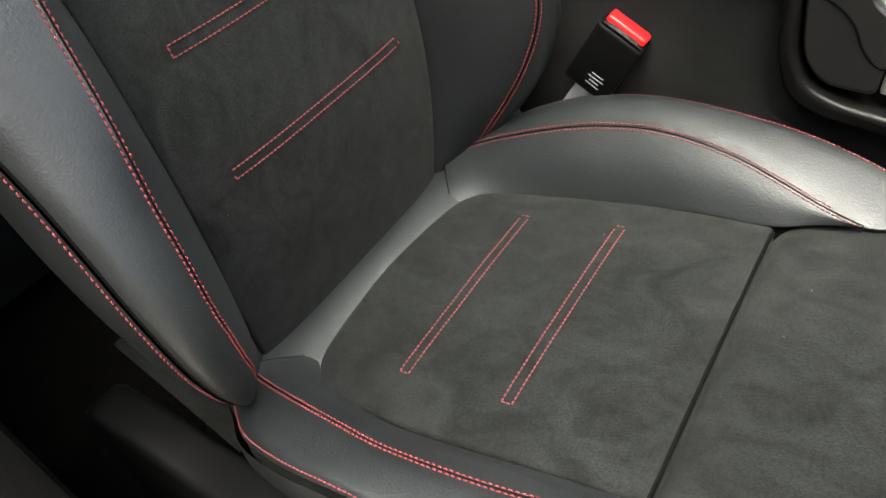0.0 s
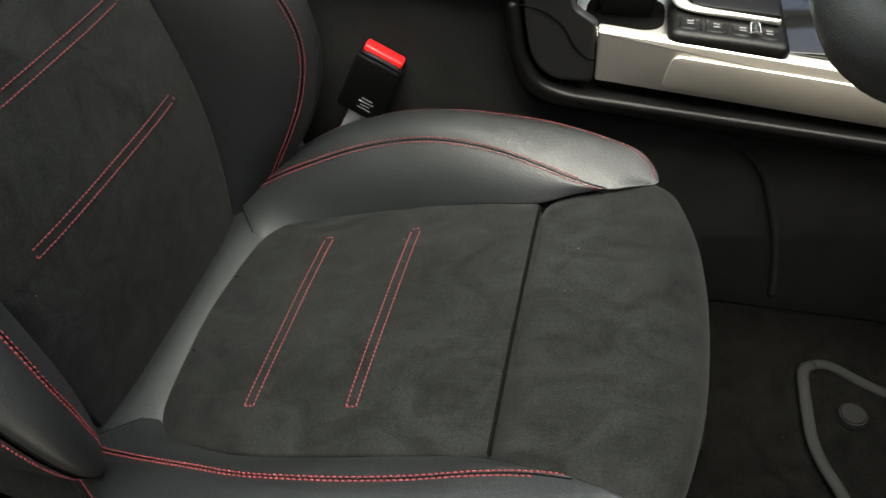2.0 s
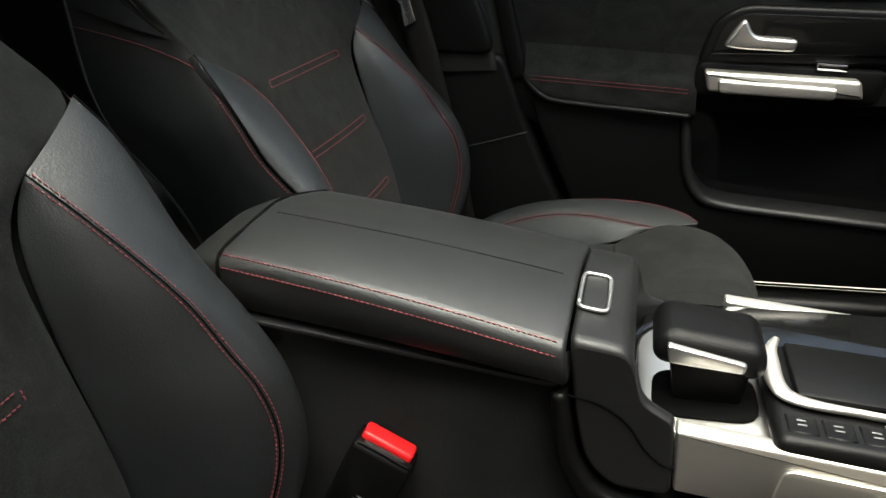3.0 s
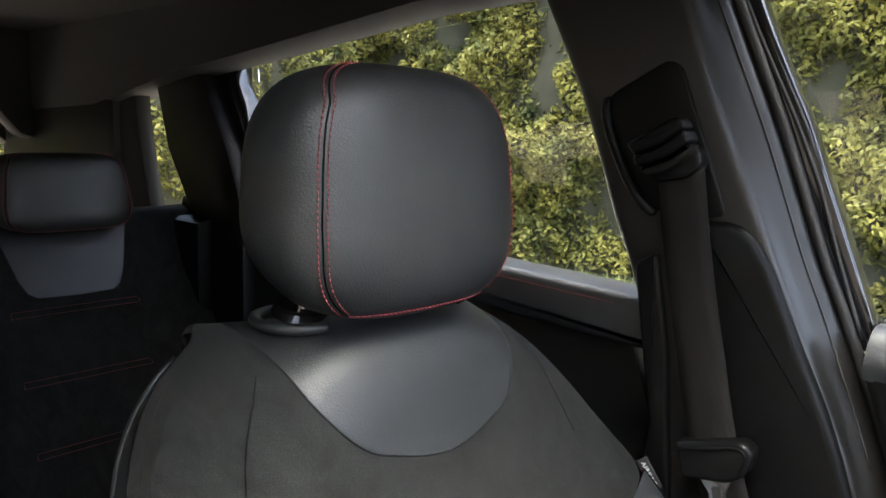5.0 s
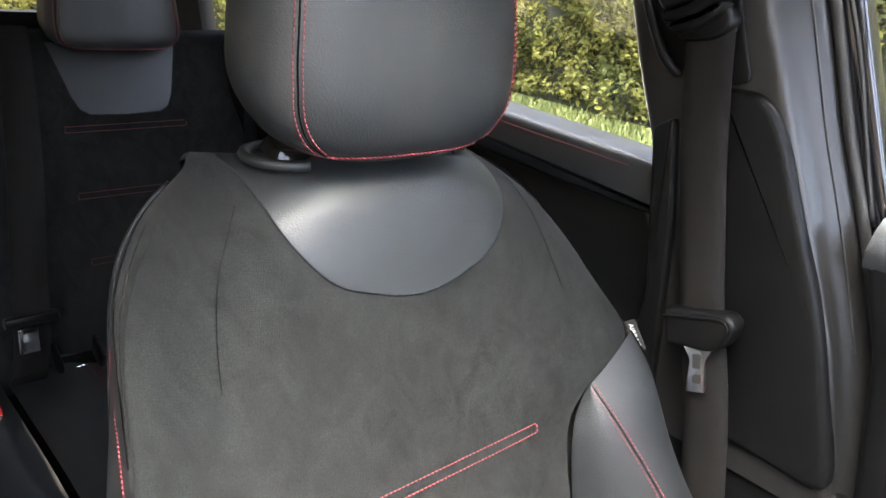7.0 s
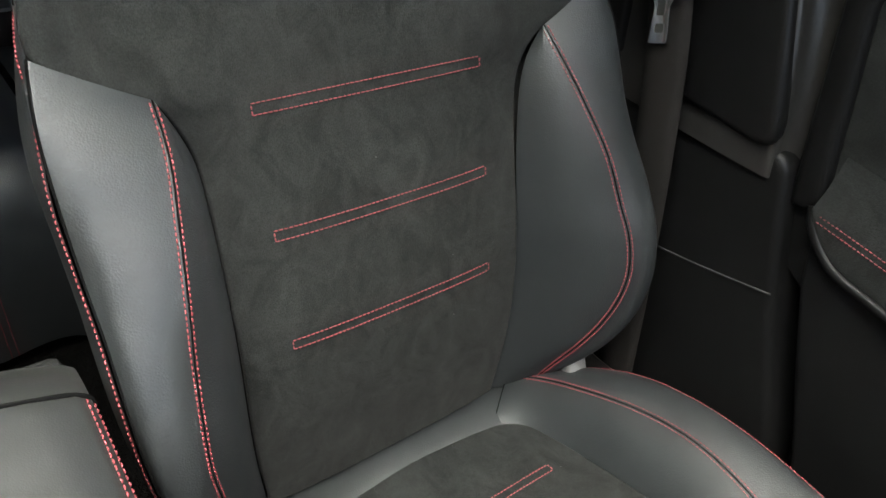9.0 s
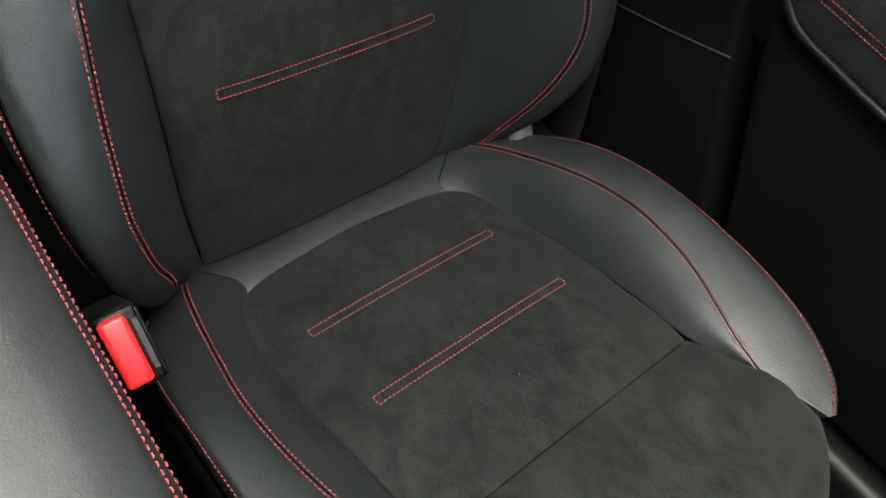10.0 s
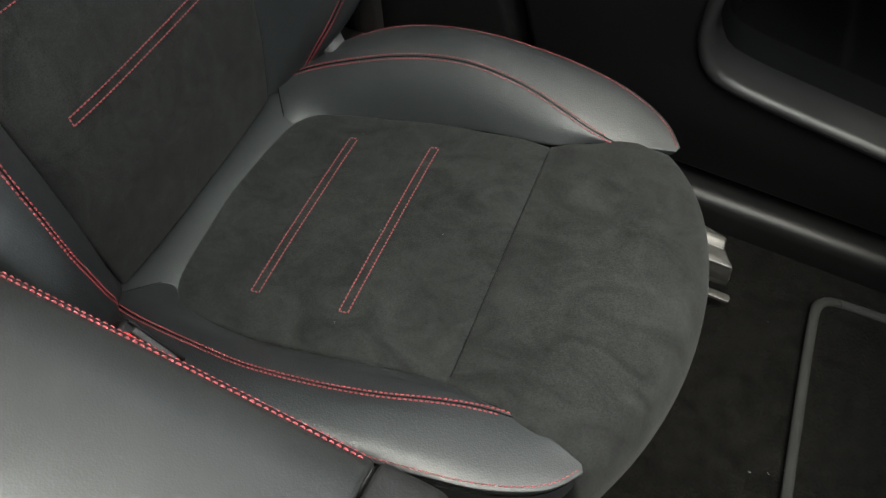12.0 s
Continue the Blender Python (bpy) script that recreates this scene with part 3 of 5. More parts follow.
    for s in (-1, 1):
        a, b, p = (mirrored(q, s) for q in (BACK_EDGE, BACK_TWIN, BACK_PIPING))
        ca, cb, cp = crom(a, 12), crom(b, 12), crom(p, 12)
        bow = np.sin(np.linspace(0.3, 3.0, 12))[:, None]
        mid = (ca + cb) / 2 + np.array([[0.006, -0.005 * s, 0]]) * bow
        g = loft([a, mid, b], 60, 16)
        f = 1 if normals(g)[30, 8][0] > 0 else -1
        sheet("back_bolster_inner", tp(tuck(g, "v0 v1", 0.0014, 0.006, f)), LEATHER, seat)
        first = near_edge(g, "v1", 0.0027, 0.0004, f, 3, None)
        m1 = cb * 0.65 + cp * 0.35 + np.array([[0.011, 0.004 * s, 0]]) * bow
        m2 = cb * 0.25 + cp * 0.75 + np.array([[0.011, 0.005 * s, 0]]) * bow
        g = loft([b, m1, m2, p], 60, 18)
        f = 1 if normals(g)[30, 8][0] > 0 else -1
        sheet("back_bolster_outer", tp(tuck(g, "v0 v1", 0.0014, 0.006, f)), LEATHER, seat)
        second = near_edge(g, "v0", 0.0027, 0.0004, f, 3, None)
        stitch("twin_stitching", tl([first, second]), seat)
        tube("twin_seam", tp(b), 0.0007, DARKTHREAD, seat, n=6, count=70)
        tube("edge_seam", tp(p), 0.0010, DARKTHREAD, seat, n=6, count=70)
        # side of the backrest
        front = [(x - 0.003, v + 0.002 * s, z) for x, v, z in p[:-2]]
        ends = [(-0.209, 0.239 * s, 0.416), (-0.224, 0.238 * s, 0.431), (-0.280, 0.222 * s, 0.450), (-0.385, 0.196 * s, 0.468)]
        rows = [[(x - dx, v + dv * s, z + 0.12 * dx * max(0, z - 0.2)) for x, v, z in front] + [e] for (dx, dv), e in zip(((0, 0), (0.03, 0.003), (0.10, -0.006), (0.205, -0.045)), ends)]
        gs = loft(rows, 54, 18)
        sheet("back_side", tp(gs), LEATHER, seat)
        f = 1 if normals(gs)[30, 6][1] * s > 0 else -1
        nn = normals(gs)[-3] * f
        stitch("edge_stitching", tl([(gs[-3] + nn * 0.0006, nn), near_edge(gs, "v0", 0.0045, 0.0004, f)]), seat)
        top = [ends[1]] + [q for q in upper[s] if 0.44 < q[2] < 0.595]
        back = crom([(-0.385, 0.196 * s, 0.468), (-0.390, 0.184 * s, 0.515), (-0.392, 0.161 * s, 0.552), (-0.392, 0.126 * s, 0.580)], len(top))
        half = np.array(top) * 0.6 + back * 0.4 + np.array([0.0, 0.005 * s, 0.0])
        gt = loft([top, half, back], 40, 14)
        cut = np.clip(np.linspace(0, 1, 40) ** 0.75, 0.03, 0.97)
        col = np.arange(14) / 13

        def across(i, at):
            return np.stack([np.interp(at, col, gt[i, :, k]) for k in range(3)], axis=1)
        sheet("shoulder_wrap", tp(np.array([across(i, col * c) for i, c in enumerate(cut)])), SUEDE, seat)
        low_side = np.array([across(i, c + col * (1 - c)) for i, c in enumerate(cut)])
        sheet("shoulder_side", tp(low_side), LEATHER, seat)
        tube("wrap_seam", tp(low_side[1:-1, 0]), 0.0008, DARKTHREAD, seat, n=6, count=50)
        tube("side_piping", tp(np.concatenate([gs[::4, -1], gt[1:-3:4, -1]])), 0.0024, LEATHER, seat, n=8, count=70)
        rear = rows[-1] + [tuple(q) for q in back[1::3]]
        if s > 0:
            rear_r = rear
        else:
            rear_l = rear
    mid = [((a[0] + b[0]) / 2 - 0.012, 0, (a[2] + b[2]) / 2) for a, b in zip(rear_l, rear_r)]
    sheet("back_shell", tp(loft([rear_l, mid, rear_r], 40, 20)), PLASTIC, seat, "black plastic seat back")
    for s in (-1, 1):
        tube("shoulder_seam", tp([on_back(z, v * s, 0.0034) for z, v in ((0.572, 0.130), (0.555, 0.142), (0.530, 0.156), (0.495, 0.166), (0.465, 0.171))]), 0.0003, DARKTHREAD, seat, n=6, count=40)
    # lint caught in the nap
    rnd = np.random.RandomState(11 if driver else 12)
    verts, faces = [], []
    for k in range(10):
        if k % 2:
            x, v = rnd.uniform(-0.08, 0.33), rnd.uniform(-0.13, 0.13)
            p = shear(np.array([x, v, float(z_in(min(x, 0.205), v)) + max(0, x - 0.207) * 0.21 + 0.0008]))
        else:
            p = tp(on_back(rnd.uniform(0.05, 0.55), rnd.uniform(-0.13, 0.13), 0.0038))
        d = rnd.randn(3) * 0.0004
        e = np.cross(d, rnd.randn(3))
        e *= 0.00016 / np.linalg.norm(e)
        b = len(verts)
        verts += [p - d - e, p + d - e, p + d + e, p - d + e]
        faces.append((b, b + 1, b + 2, b + 3))
    mesh_object("lint", verts, faces, GREY, seat, "tiny pale lint specks")["kind"] = "stuff"
    # leather patch under the headrest
    zc = crom([q for q in BACK_P if q[1] > 0.44][:7], 160)
    lo, hi = int(np.argmax(zc[:, 1] > 0.4985)), int(np.argmax(zc[:, 0] < -0.342))
    lift_d = np.r_[0, np.cumsum(np.linalg.norm(np.diff(zc[lo:hi], axis=0), axis=1))]
    at_d = lift_d[-1] * np.linspace(0, 1, 34) ** 1.6
    px, pz = np.interp(at_d, lift_d, zc[lo:hi, 0]), np.interp(at_d, lift_d, zc[lo:hi, 1])
    bw = smooth1(at_d, [0.0, 0.004, 0.0095, 0.0165, 0.0305, 0.0615, 0.090, 0.16], [0.006, 0.030, 0.048, 0.069, 0.087, 0.107, 0.112, 0.108])
    g = np.array([[cover(x, z, k * w, 0.0016)[0] for k in np.linspace(-1, 1, 41)] for x, z, w in zip(px, pz, bw)])
    f = 1 if normals(g)[10, 16][0] > 0 else -1
    sheet("neck_patch", tp(tuck(g, "v0 v1 u0", 0.0016, 0.004, f)), LEATHER, seat, "smooth black leather neck patch")
    rest = headrest(seat, (-0.312, 0, 0.692), (0.052, 0.121, 0.0935), -0.08, turn)
    for s in (-1, 1):
        foot = turn @ Vector((-0.345, s * 0.068, 0.585))
        up = turn @ Vector((-0.335, s * 0.068, 0.68))
        tube("headrest_post", [foot, (foot + up) / 2, up], 0.0065, CHROME, rest, "chrome headrest post", n=12, up=(1, 0, 0))
        bm = bmesh.new()
        bmesh.ops.create_cone(bm, cap_ends=True, segments=32, radius1=0.023, radius2=0.018, depth=0.008, matrix=Matrix.Translation(turn @ Vector((-0.345, s * 0.068, 0.601))) @ Matrix.Rotation(radians(12), 4, "Y"))
        bmesh.ops.bevel(bm, geom=bm.edges[:], offset=0.002, segments=2, affect="EDGES")
        ring = [turn @ Vector((-0.345 + 0.034 * math.cos(q), s * 0.068 + 0.034 * math.sin(q), 0.5945)) for q in np.linspace(s * math.pi / 2 - 1.5, s * math.pi / 2 + 1.5, 25)]
        tube("collar_lip", [tuple(q) for q in ring], 0.0045, LEATHER, seat, n=8, count=49)
        part("post_collar", bm, GLOSS, seat, "black plastic post collar")
    # label in the outer seam
    s = -1 if driver else 1
    bm = bmesh.new()
    m = turn @ Matrix.Translation((-0.203, s * 0.246, 0.412)) @ Matrix.Rotation(radians(-38), 4, "Y")
    rbox(bm, (0.013, 0.0015, 0.032), m, 0.0005, 1)
    tag = part("airbag_tag", bm, LABEL, seat, "small grey cloth tag with white letters")
    txt = bpy.data.curves.new("tag_text", "FONT")
    txt.body, txt.size, txt.extrude, txt.align_x, txt.align_y = "AIRBAG", 0.0072, 0.0002, "CENTER", "CENTER"
    txt.materials.append(WHITE)
    tx = new("tag_text", txt)
    tx.parent = tag
    tx.matrix_local = m @ Matrix.Translation((0, -s * 0.0011, 0)) @ Matrix.Rotation(radians(90), 4, "Y") @ Matrix.Rotation(radians(90), 4, "X") @ Matrix.Rotation(radians(0), 4, "Z")
    return seat


front_seat((0.0, 0.73, 0.33), 0.0, False)
front_seat((0.031, 0.0, 0.362), 5.0, True)


# ---- the ground and the hedge outside ----
GROUND_Z = -0.25
GRAVEL = material("gravel", (0.30, 0.275, 0.235), 0.9, grain=0.01, grain_size=0.02, mottle=0.25, mottle_size=0.4)
GRASS = material("grass", (0.038, 0.070, 0.016), 0.8, mottle=0.5, mottle_size=0.15, tint=(0.085, 0.092, 0.030), spec=0.2)
LEAF = material("leaf", (0.021, 0.046, 0.008), 0.7, mottle=0.6, mottle_size=0.4, tint=(0.078, 0.074, 0.014), spec=0.2)
TWIG = material("hedge_wood", (0.02, 0.022, 0.012), 0.9, mottle=0.4, mottle_size=0.2)
bm = bmesh.new()
bmesh.ops.create_grid(bm, x_segments=8, y_segments=8, size=300)
tagged(part("ground", bm, GRAVEL), "pale sandy gravel ground beside the car", "ground", kind="structure").location = (0, 0, GROUND_Z)


def hedge(x0, x1, y0, depth, height, count, seed, across=0):
    rnd = np.random.RandomState(seed)
    # dark body, uneven
    nx, nz = 60, 16
    g = np.array([[(x0 + (x1 - x0) * i / nx, y0 + 0.35 + 0.15 * rnd.rand(), GROUND_Z + height * 0.97 * j / nz) for j in range(nz + 1)] for i in range(nx + 1)])
    back = g + np.array([0, depth, 0])
    full = np.concatenate([g, back[:, ::-1]], axis=1)
    c = np.c_[x0 + (x1 - x0) * rnd.rand(count), np.zeros(count), GROUND_Z + 0.08 + height * rnd.rand(count) ** 0.9]
    wave = np.array([noise.noise((p[0] * 1.3, p[2] * 1.6, seed)) + 0.6 * noise.noise((p[0] * 4.1, p[2] * 4.3, seed + 9)) for p in c])
    c[:, 1] = y0 + 0.22 - 0.42 * wave + 0.22 * rnd.rand(count)
    c[:, 2] += 0.12 * rnd.randn(count) * (c[:, 2] > GROUND_Z + height * 0.9)
    n = np.c_[0.8 * rnd.randn(count), -1.0 + 0.6 * rnd.randn(count), 0.5 + 0.7 * rnd.randn(count)]
    n /= np.linalg.norm(n, axis=1, keepdims=True)
    a = np.cross(n, rnd.randn(count, 3))
    a /= np.linalg.norm(a, axis=1, keepdims=True)
    b = np.cross(n, a)
    s = (0.018 + 0.026 * rnd.rand(count))[:, None]
    quads = np.stack([c - a * s, c + b * s * 0.45 + n * s * 0.1, c + a * s, c - b * s * 0.45 + n * s * 0.1], 1)
    if across:
        quads, full = quads[..., [1, 0, 2]] * np.array([across, 1, 1]), full[..., [1, 0, 2]] * np.array([across, 1, 1])
    thing = empty("hedge", (0, 0, 0), "clipped evergreen hedge of yellow-green leaves", "hedge")
    sheet("hedge_body", full, TWIG, thing)
    ob = mesh_object("leaves", quads.reshape(-1, 3), [tuple(range(4 * i, 4 * i + 4)) for i in range(count)], LEAF, thing)
    ob["kind"] = "stuff"
    return thing


hedge(-14, 7, 6.3, 1.2, 4.8, 330000, 3)
hedge(-3, 12, 6.5, 1.2, 4.0, 140000, 7, across=-1)
rnd = np.random.RandomState(5)
n = 14000
c = np.c_[-12 + 17 * rnd.rand(n), 6.35 - 0.9 * rnd.rand(n) ** 1.6, np.full(n, GROUND_Z)]
h = (0.04 + 0.10 * rnd.rand(n))[:, None]
lean = np.c_[0.4 * rnd.randn(n, 2), np.ones(n)]
w = np.c_[rnd.randn(n, 2), np.zeros(n)] * 0.012
tri = np.stack([c - w, c + w, c + lean * h], 1)
tagged(mesh_object("grass", tri.reshape(-1, 3), [(3 * i, 3 * i + 1, 3 * i + 2) for i in range(n)], GRASS), "fresh green grass at the foot of the hedge", "grass", kind="stuff")
bm = prism([(-14, 5.55), (6, 5.55), (6, 7), (-14, 7)], GROUND_Z, GROUND_Z + 0.012, "z")
tagged(part("verge", bm, GRASS, smooth=False), "strip of short grass below the hedge", "verge", kind="structure")

# ---- car shell ----
FLOOR = 0.175
# rear end of the added roof opening, set by how light reaches the seats
ROOF_GAP = -0.13


def slab(name, outline, lo, hi, axis, mat, label, category, r=0.0, parent=None):
    ob = part(name, prism(outline, lo, hi, axis, r), mat, parent, label, smooth=bool(r))
    if parent is None:
        tagged(ob, label, category, kind="structure")
    return ob


slab("floor", [(-1.9, -0.36), (1.2, -0.36), (1.2, 1.09), (-1.9, 1.09)], FLOOR - 0.05, FLOOR, "z", CARPET, "black needle-felt carpet on the car floor", "floor")
# headliner in four pieces round an invented opening that lets light down
bm = bmesh.new()
for x0, x1, y0, y1 in ((-2.1, ROOF_GAP, -0.30, 1.03), (0.31, 0.325, -0.30, 1.03), (ROOF_GAP, 0.31, -0.30, -0.12), (ROOF_GAP, 0.31, 0.80, 1.03)):
    rbox(bm, (x1 - x0, y1 - y0, 0.05), pose((x0 + x1) / 2, (y0 + y1) / 2, 1.305), 0.004, 1)
tagged(part("ceiling", bm, HEADLINER), "dark fabric headliner with an opening added to let light in", "ceiling", kind="structure")
# unseen pane that closes the invented opening
bm = bmesh.new()
rbox(bm, (0.46, 0.94, 0.005), pose(0.09, 0.34, 1.334), 0.001, 1)
TINT = material("tinted_glass", (0.93, 0.95, 0.95), 0.0)
TINT.node_tree.nodes["Principled BSDF"].inputs["Transmission Weight"].default_value = 1.0
roof_pane = tagged(part("added_roof_pane", bm, TINT), "glass pane over the added roof opening", "roof window", kind="structure")
roof_pane.visible_shadow = False
# out of view: added to warm the metal's reflections and limit the side light
slab("wall_unseen", [(-6, GROUND_Z), (5, GROUND_Z), (5, 2.6), (-6, 2.6)], -2.3, -2.2, "y", material("sand_render", (0.24, 0.20, 0.155), 0.9, grain=0.004, grain_size=0.01, mottle=0.2, mottle_size=0.3), "unseen sand-coloured wall added for warm reflections and side light", "wall")
# firewall and dashboard
bm = bmesh.new()
rbox(bm, (0.5, 1.42, 0.42), pose(1.0, 0.365, 0.66), 0.08, 4)
tagged(part("dashboard", bm, SOFT), "black soft plastic dashboard under the windscreen", "dashboard", kind="structure")
slab("firewall", [(1.18, FLOOR), (1.24, FLOOR), (1.24, 0.9), (1.18, 0.9)], -0.4, 1.13, "y", PLASTIC, "dark front wall of the footwell", "wall")


# roof sides, pillars
ROOF = [(-2.1, 1.08), (-1.512, 1.099), (-1.187, 1.155), (-0.93, 1.182), (-0.57, 1.222), (-0.30, 1.232), (0.10, 1.228), (0.35, 1.19), (0.75, 1.04), (1.18, 0.86), (1.18, 0.93), (0.75, 1.13), (0.40, 1.33), (-2.1, 1.33)]
slab("wall_left_roof_side", ROOF, 0.995, 1.09, "y", HEADLINER, "dark fabric lining above the left windows", "roof lining", 0.02)
slab("wall_right_roof_side", ROOF, -0.36, -0.265, "y", HEADLINER, "dark fabric lining above the right windows", "roof lining", 0.02)

# left body side: pillar between the doors
edge = [(-0.425, 1.26), (-0.349, 1.116), (-0.300, 0.99), (-0.267, 0.912), (-0.234, 0.769), (-0.245, 0.62)]
fold = [(-0.245, 1.26), (-0.217, 1.168), (-0.182, 1.082), (-0.141, 0.992), (-0.106, 0.917), (-0.078, 0.855), (-0.043, 0.78), (-0.02, 0.70), (-0.005, 0.62)]
lip = [(-0.235, 1.26), (-0.195, 1.171), (-0.152, 1.074), (-0.108, 0.962), (-0.088, 0.917), (-0.061, 0.854), (-0.031, 0.778), (-0.006, 0.70), (0.010, 0.62)]
g = loft([[(x, 1.10, z) for x, z in edge], [(x, 1.048, z) for x, z in edge], [(x + 0.012, 1.040, z) for x, z in edge], [(x - 0.012, 1.036, z) for x, z in fold], [(x, 1.038, z) for x, z in fold],
          [(x - 0.010, 1.054, z) for x, z in lip], [(x, 1.066, z) for x, z in lip], [(x + 0.007, 1.075, z) for x, z in lip], [(x + 0.009, 1.10, z) for x, z in lip]], 50, 60)
pillar = tagged(sheet("wall_left_pillar", g, LINING), "black plastic lining of the pillar between the doors", "pillar", kind="structure")
part("pillar_foot", prism(rounded([(-0.245, 0.66), (-0.10, 0.655), (-0.055, 0.645), (0.004, 0.648), (0.042, 0.53), (0.072, 0.45), (0.122, 0.335), (0.15, 0.20), (-0.33, 0.20), (-0.30, 0.50)], [0.02, 0.02, 0.02, 0.02, 0.03, 0.05, 0.05, 0, 0, 0.05]), 1.040, 1.10, "y", 0.010, 4), SOFT, pillar)
part("pillar_back", prism([(-0.30, 0.15), (0.35, 0.15), (0.35, 0.80), (-0.30, 0.80)], 1.152, 1.165, "y"), PLASTIC, pillar)
tube("panel_gap", [(-0.25, 1.0395, 0.455), (-0.075, 1.0395, 0.484), (0.046, 1.0395, 0.514)], 0.0012, RUBBER, pillar, n=6)
tube("panel_gap", [(x, 1.0655, z) for x, z in lip[:-2]], 0.0011, RUBBER, pillar, n=6, count=60)
tube("door_seal", [(x + 0.014, 1.083, z) for x, z in lip[:-1]] + [(0.022, 1.083, 0.62), (0.060, 1.083, 0.52), (0.10, 1.083, 0.43), (0.15, 1.083, 0.33)], 0.0055, RUBBER, pillar, n=10, count=60)
rim = [(-0.225, 1.26), (-0.183, 1.173), (-0.141, 1.075), (-0.119, 1.018), (-0.088, 0.945), (-0.060, 0.88)]
out = [(-0.200, 1.26), (-0.162, 1.174), (-0.120, 1.088), (-0.068, 0.959), (-0.035, 0.875)]
bar = tagged(part("trim", prism(rim + out[::-1], 1.086, 1.115, "y", 0.005, 3), PAINT), "glossy black door frame behind the front window", "trim", kind="structure")
# chrome tube imitates the highlight on the black paint's bevel
tube("edge_glint", [(x + 0.001, 1.085, z) for x, z in rim], 0.0028, CHROME, bar, "thin chrome line for the reflection on the door frame's edge", n=8, count=40)
tube("window_guide", [(-0.215, 1.085, 1.26), (-0.175, 1.085, 1.174), (-0.137, 1.085, 1.099), (-0.107, 1.085, 1.033), (-0.080, 1.085, 0.957), (-0.055, 1.085, 0.89)], 0.0022, RUBBER, bar, n=6, count=40)

# front left door
DOOR = [(-0.056, 0.888), (-0.045, 0.906), (0.9, 0.86), (0.9, 0.24), (0.17, 0.24), (0.10, 0.46), (0.0, 0.66), (-0.012, 0.78)]
door = empty("door_front_left", (0.4, 1.1, 0.2), "black passenger door panel with red stitching and metal handle", "car door", kind="structure")


def door_part(name, bm, mat, label=""):
    bmesh.ops.translate(bm, vec=(-0.4, -1.1, -0.2), verts=bm.verts)
    return part(name, bm, mat, door, label)


door_part("door_panel", prism(DOOR, 1.108, 1.15, "y", 0.01), SOFT)
door_part("upper_panel", prism(rounded([(0.0, 0.885), (0.9, 0.86), (0.9, 0.53), (0.30, 0.54), (0.075, 0.565), (0.01, 0.64)], 0.02), 1.075, 1.12, "y", 0.01), SOFT)
roll = np.array([[(x, y, z - 0.049 * (x + 0.045)) for y, z in ((1.125, 0.898), (1.105, 0.905), (1.085, 0.906), (1.070, 0.902), (1.058, 0.893), (1.052, 0.882), (1.050, 0.870), (1.052, 0.862))] for x in np.linspace(-0.045, 0.9, 30)])
# paler material than the panel below: window light on the roll, put into its colour
sheet("shoulder_roll", roll - np.array([0.4, 1.1, 0.2]), LEATHER, door)
door_part("shoulder", prism([(-0.045, 0.885), (0.9, 0.839), (0.9, 0.832), (0.446, 0.838), (0.10, 0.859), (0.05, 0.861), (0.024, 0.85), (0.011, 0.828), (0.011, 0.782), (0.025, 0.713), (0.039, 0.642), (0.046, 0.615), (0.035, 0.60), (0.015, 0.60), (0.004, 0.667), (-0.016, 0.784), (-0.048, 0.875)], 1.0515, 1.125, "y", 0.009, 3), SOFT)
door_part("door_insert", prism([(0.10, 0.864), (0.05, 0.866), (0.020, 0.854), (0.006, 0.83), (0.006, 0.782), (0.020, 0.713), (0.034, 0.642), (0.041, 0.609), (0.060, 0.580), (0.31, 0.556), (0.88, 0.55), (0.88, 0.84)], 1.064, 1.08, "y", 0.003, 2), SUEDE)
g = []
for x in np.linspace(0.042, 0.318, 40):
    zt = 0.619 - (x - 0.05) * 0.098
    zb = min(zt - 0.010, float(smooth1(x, [0.040, 0.050, 0.078, 0.126, 0.22, 0.32], [0.612, 0.594, 0.571, 0.562, 0.5515, 0.540])))
    zm = (zt + zb) / 2
    g.append([(x, 1.0645, zt + 0.045), (x, 1.0615, zt + 0.030), (x, 1.0555, zt + 0.012), (x, 1.0485, zt), (x, 1.0450, zt * 0.6 + zm * 0.4), (x, 1.0440, zm), (x, 1.0450, zb + 0.003), (x, 1.052, zb - 0.004)])
g = np.array([crom(k, 22) for k in g])
sheet("armrest", g - np.array([0.4, 1.1, 0.2]), SUEDE, door)
door_part("ledge_body", prism([(0.015, 0.605), (0.047, 0.600), (0.076, 0.573), (0.126, 0.562), (0.31, 0.540), (0.31, 0.50), (0.10, 0.50), (0.03, 0.54)], 1.062, 1.10, "y", 0.004, 2), SOFT)
tube("ridge", np.array([(0.040, 1.052, 0.612), (0.050, 1.048, 0.594), (0.078, 1.046, 0.571), (0.126, 1.045, 0.562), (0.22, 1.044, 0.5515), (0.312, 1.044, 0.541)]) - np.array([0.4, 1.1, 0.2]), 0.0055, SOFT, door, n=8, count=40)
outer = crom([(0.297, 0.548), (0.301, 0.49), (0.306, 0.442), (0.316, 0.414), (0.338, 0.388), (0.38, 0.377), (0.43, 0.371), (0.52, 0.362), (0.64, 0.350), (0.90, 0.324)], 44)
inner = crom([(0.313, 0.548), (0.317, 0.49), (0.321, 0.447), (0.330, 0.425), (0.349, 0.402), (0.386, 0.392), (0.434, 0.386), (0.52, 0.377), (0.64, 0.365), (0.90, 0.339)], 44)
